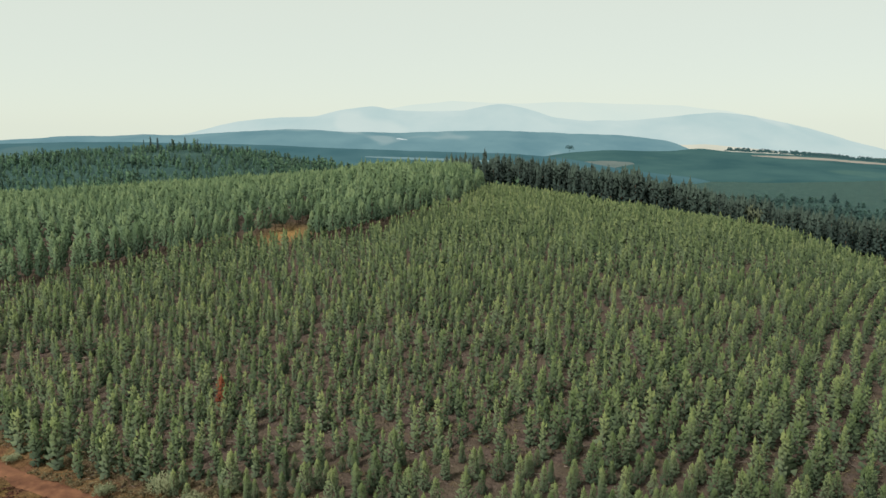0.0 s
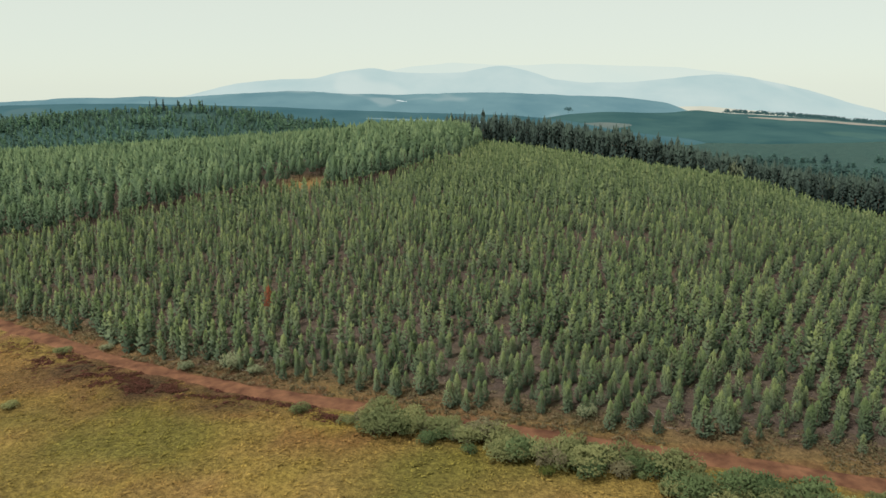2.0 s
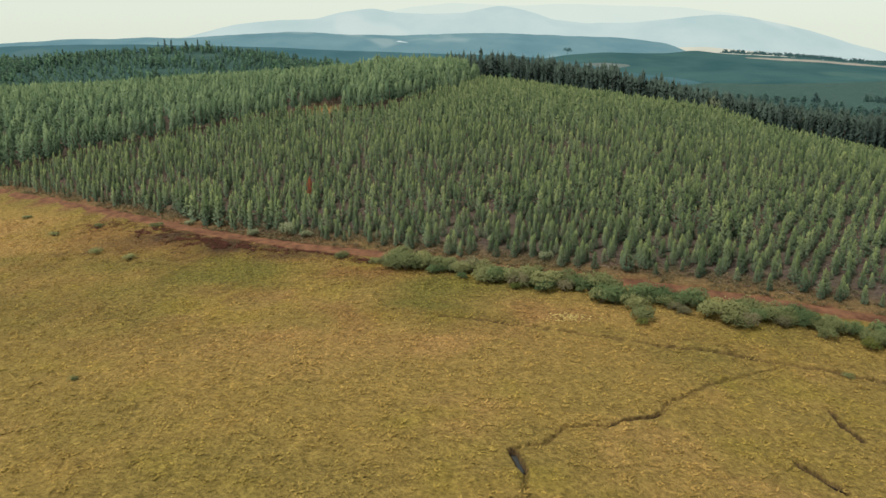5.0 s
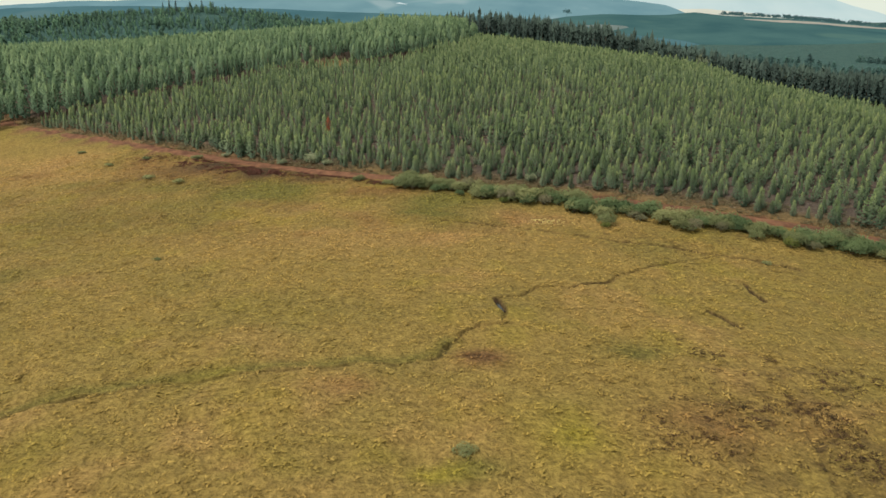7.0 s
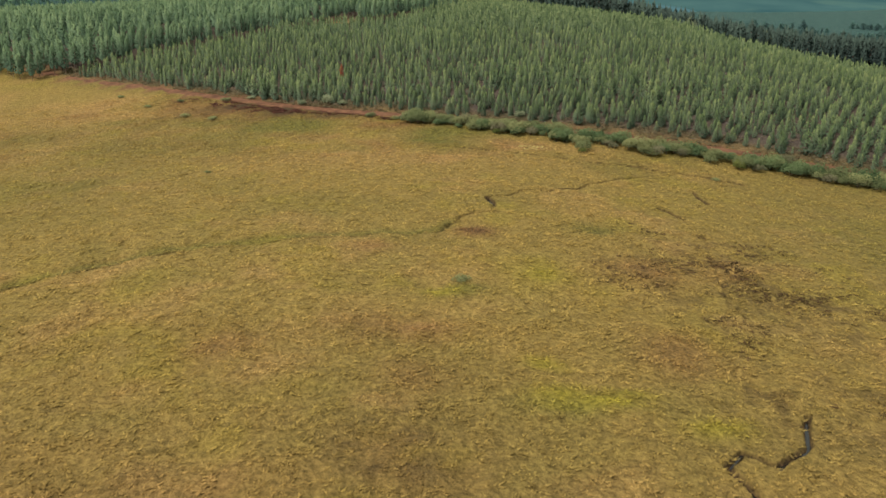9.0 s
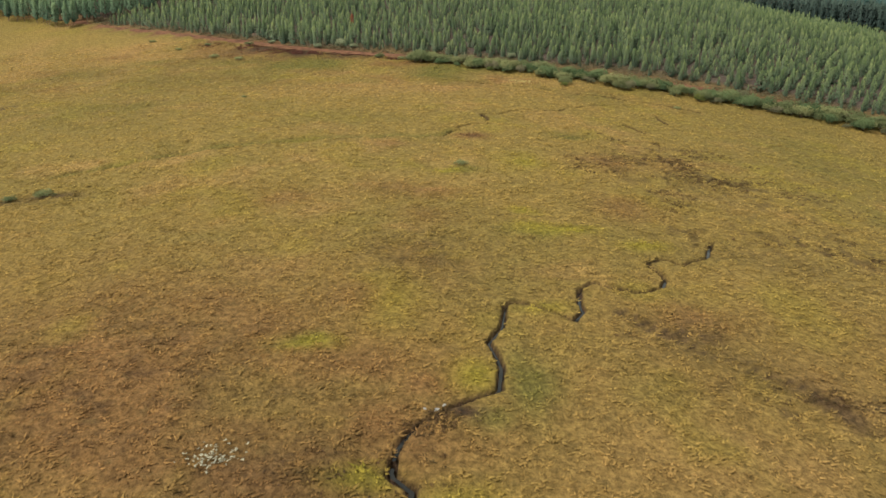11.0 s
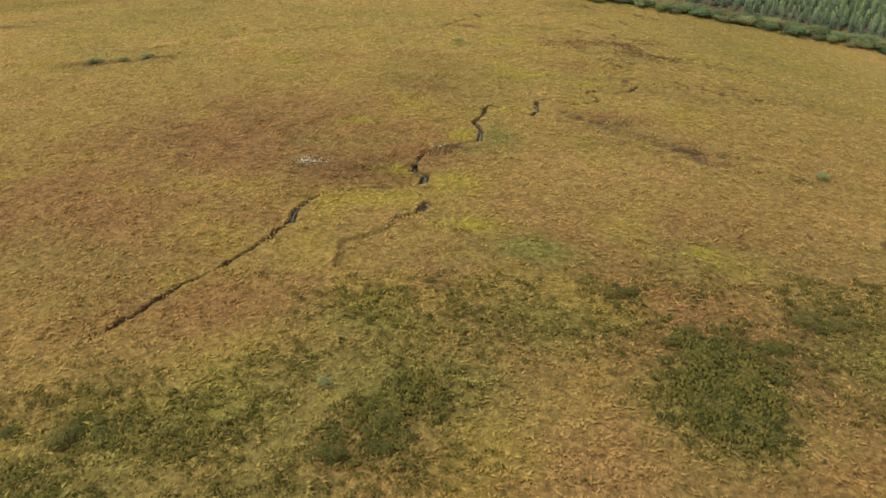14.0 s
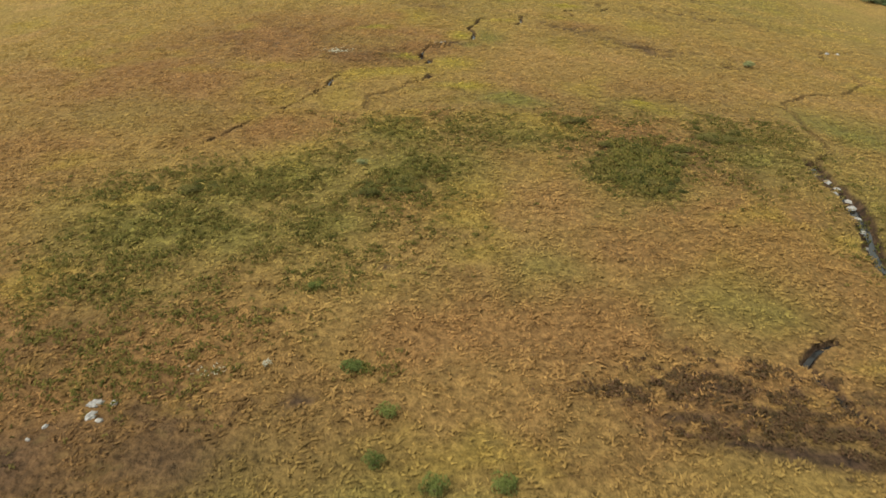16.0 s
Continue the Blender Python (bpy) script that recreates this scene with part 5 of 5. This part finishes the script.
M_SEDGE = leaf_material("dark_sedge", (0.036, 0.024, 0.013), (0.105, 0.066, 0.030), (0.240, 0.155, 0.060), 0.4)
sedge("sedge_tussocks", 2600, [(27, -24, 6, 4, 0.6), (36, -21, 5, 7, 1.0), (38, -31, 5, 6, 1.0), (32, -10, 5, 4, 0.7), (46, -14, 7, 5, 0.6), (47, -33, 7, 6, 0.8), (30, -46, 4, 5, 0.5), (21, -30, 5, 5, 0.5), (50, -60, 12, 6, 0.5), (60, -40, 10, 14, 0.4)],
      0.4, 1.0, 0.55, 3.0, "low dark brown sedge tussocks scattered over the wet meadow")
sedge("heath", 9000, [(-58, 95, 4, 2.4, 1.0), (-53, 90.5, 5, 3.4, 1.0), (-47, 87, 5, 3.6, 1.0), (-40, 83.6, 5, 3.0, 1.0), (-33, 80.8, 5, 2.0, 1.0), (-26, 77.8, 5, 1.6, 0.9), (-19, 74.8, 4, 1.3, 0.8), (-12, 71.5, 4, 1.0, 0.5), (-72, 101, 8, 3, 0.35)],
      0.4, 0.95, 0.5, 1.6, "dark rust-brown heath on the bank below the track", M_HEATH)
sedge("sedge_tussocks", 2600, [(15, -190.5, 5.5, 2.0, 1.0), (10, -192.5, 4, 1.2, 0.7), (19.5, -193.5, 4.5, 2.2, 1.0), (15.5, -196.3, 4, 0.9, 0.9), (22, -197, 3, 1.2, 0.9), (27, -199, 4, 1.5, 0.7)],
      0.35, 0.85, 0.85, 1.0, "brown sedge tussocks along a wet hollow")
sedge("sedge_tussocks", 2200, [(30, -100, 7, 2.2, 1.0), (40, -106.5, 7, 2, 0.8), (20, -90.5, 4, 1.5, 0.9), (-9, -112, 5, 3, 0.6), (-3.5, -106, 3, 2, 0.7), (-22, -196, 6, 4, 0.6), (-27, -199, 5, 3, 0.6), (24, -146, 7, 4, 0.4)],
      0.3, 0.65, 0.6, 2.0, "small brown sedge tussocks near ruts and stream banks")


# ---- stones, flowers and dead wood ----
def stone(x, y, wide, high, turn):
    bm = bmesh.new()
    bmesh.ops.create_icosphere(bm, subdivisions=2, radius=0.5)
    for p in bm.verts:
        p.co = Vector([round(q * 3.2) / 3.2 * 0.6 + q * 0.4 for q in p.co])
    for p in bm.verts:
        q = 1 + 0.35 * noise.noise(p.co * 2.3 + Vector((x, y, 0)))
        p.co = Vector((p.co.x * q * wide, p.co.y * q * wide * 0.7, max(p.co.z * q, -0.3) * high))
    me = bpy.data.meshes.new("rock")
    bm.to_mesh(me)
    bm.free()
    me.materials.append(M_ROCK)
    ob = new("rock", me)
    ob.location, ob.rotation_euler = (x, y, float(ground_z(x, y)) + high * 0.12), (0, 0, turn)
    return tagged(ob, "weathered pale grey rock lying in the marsh grass", "rock", "rocks in the marsh")


for x, y, w, h, turn in ((-25.5, -193.1, 1.1, 0.55, 0.4), (-25.3, -194.4, 0.9, 0.5, 1.2), (-24.2, -193.2, 0.6, 0.35, 2.0), (-24.6, -194.9, 0.5, 0.3, 0.2), (-27.9, -195.2, 0.45, 0.3, 1.0),
                         (-28.6, -196.2, 0.4, 0.25, 2.4), (-2.8, -104.2, 0.5, 0.22, 0.6), (-3.7, -104.0, 0.4, 0.2, 1.9), (-2.2, -103.6, 0.35, 0.2, 0.9),
                         (38.0, -151.4, 0.8, 0.4, 0.3), (38.5, -153.6, 1.1, 0.5, 1.4), (38.9, -155.2, 0.9, 0.45, 2.2), (38.0, -156.6, 1.2, 0.5, 0.8), (38.7, -158.4, 0.9, 0.5, 1.9), (38.1, -160.4, 1.3, 0.5, 0.2), (37.9, -162.4, 0.9, 0.4, 2.6), (37.0, -165.6, 0.8, 0.4, 1.1), (36.3, -168.6, 0.7, 0.35, 0.5), (69.6, -79.6, 1.1, 0.5, 0.7), (73, -76.5, 0.9, 0.4, 1.5), (76.6, -73, 1.0, 0.4, 2.1)):
    stone(x, y, w, h, turn)


def flowers(name, rows, n, size, label, mat=M_FLOWER):
    pts = []
    for cx, cy, rx, ry in rows:
        d = rng.normal(size=(n, 2)) * 0.5
        pts.append(np.column_stack([cx + d[:, 0] * rx, cy + d[:, 1] * ry]))
    xy = np.concatenate(pts)
    m = len(xy)
    places = np.column_stack([xy, ground_z(xy[:, 0], xy[:, 1]) + rng.uniform(0.15, 0.4, m)])
    sz = rng.uniform(0.5, 1.0, m) * size
    v, f, g = stamped([bush_crown(seed_rng, 5, 2, 0.35)], np.zeros(m, int), places, rng.uniform(0, 6, m), sz, sz * 0.6)
    tagged(new(name, mesh_from(name, v, f, mat, {"shade_growth": g})), label, "flowers", "", "stuff")


flowers("white_flowers", [(-18.3, -110.7, 2.0, 1.4)], 90, 0.32, "patch of small white flowers in rust-brown grass")
flowers("cream_seed_heads", [(17.5, 46, 3.4, 1.6)], 130, 0.40, "patch of cream seed heads on the meadow", M_SEED)
flowers("pale_flowers", [(-18.5, -190.5, 1.4, 0.7), (-14.8, -190, 0.5, 0.4)], 26, 0.22, "few small white flowers in the marsh")


def log(x, y, length, thick, turn, mat=M_DEADWOOD):
    v, f, g = stick([(0, 0, 0), (0.03, 0.02, 0.4), (-0.02, 0.03, 0.8), (0.02, 0, 1)], [1.0, 0.85, 0.6, 0.35], 6)
    v = v * np.array([thick, thick, length])
    me = mesh_from("log", v, f, mat, {"shade_growth": g})
    ob = new("fallen_log", me)
    z0, z1 = float(ground_z(x, y)), float(ground_z(x + length * math.cos(turn), y + length * math.sin(turn)))
    tilt = math.atan2(z1 - z0, length)
    ob.rotation_euler = (0, math.pi / 2 - tilt, turn)
    ob.location = (x, y, z0 + thick * 0.8)
    return tagged(ob, "weathered grey log lying on brown plantation soil", "log", "fallen logs")


for x, y, length, thick, turn in ((-18.5, 96.5, 3.2, 0.14, 2.6), (-16, 95.5, 2.4, 0.10, 0.4), (-19, 94.8, 2.0, 0.10, 2.9), (25.6, 71.2, 2.4, 0.12, 1.9), (33.5, 68.8, 2.0, 0.10, 2.6), (31, 69.5, 1.6, 0.08, 0.6),
                                  (57, 92, 4.0, 0.14, 0.1), (61, 86, 3.4, 0.12, 2.8), (48, 99, 3.0, 0.13, 0.3), (66, 97, 3.8, 0.13, 2.9), (44, 84, 2.4, 0.1, 0.8), (14, 98, 2.6, 0.1, 0.2), (30, 103, 3.0, 0.1, 2.2)):
    log(x, y, length, thick, turn)

# slash: short broken branches on the plantation floor
n = 5200
xy = np.stack([rng.uniform(-70, 90, n), rng.uniform(58, 135, n)], -1)
ok = (road_gap(xy[:, 0], xy[:, 1]) > 3.5) & (fbm(xy[:, 0], xy[:, 1], 6, 171, 2) > 0.42)
xy = xy[ok]
n = len(xy)
twig = np.array([(-0.5, -0.03, 0.02), (-0.5, 0.03, 0.05), (0.5, 0.02, 0.06), (0.5, -0.02, 0.10), (-0.5, 0, 0.10), (0.5, 0, 0.12)])
twig_f = np.array([(0, 1, 2), (0, 2, 3), (1, 4, 5), (1, 5, 2), (4, 0, 3), (4, 3, 5)])
twig_g = np.ones((6, 4))
v, f, g = stamped([(twig, twig_f, twig_g)], np.zeros(n, int), np.column_stack([xy, ground_z(xy[:, 0], xy[:, 1])]), rng.uniform(0, 6.28, n), rng.uniform(0.3, 1.3, n), rng.uniform(0.6, 1.6, n))
tagged(new("branch_litter", mesh_from("branch_litter", v, f, M_DEADWOOD, {"shade_growth": g})), "broken grey branches on the plantation floor", "branches", "", "stuff")
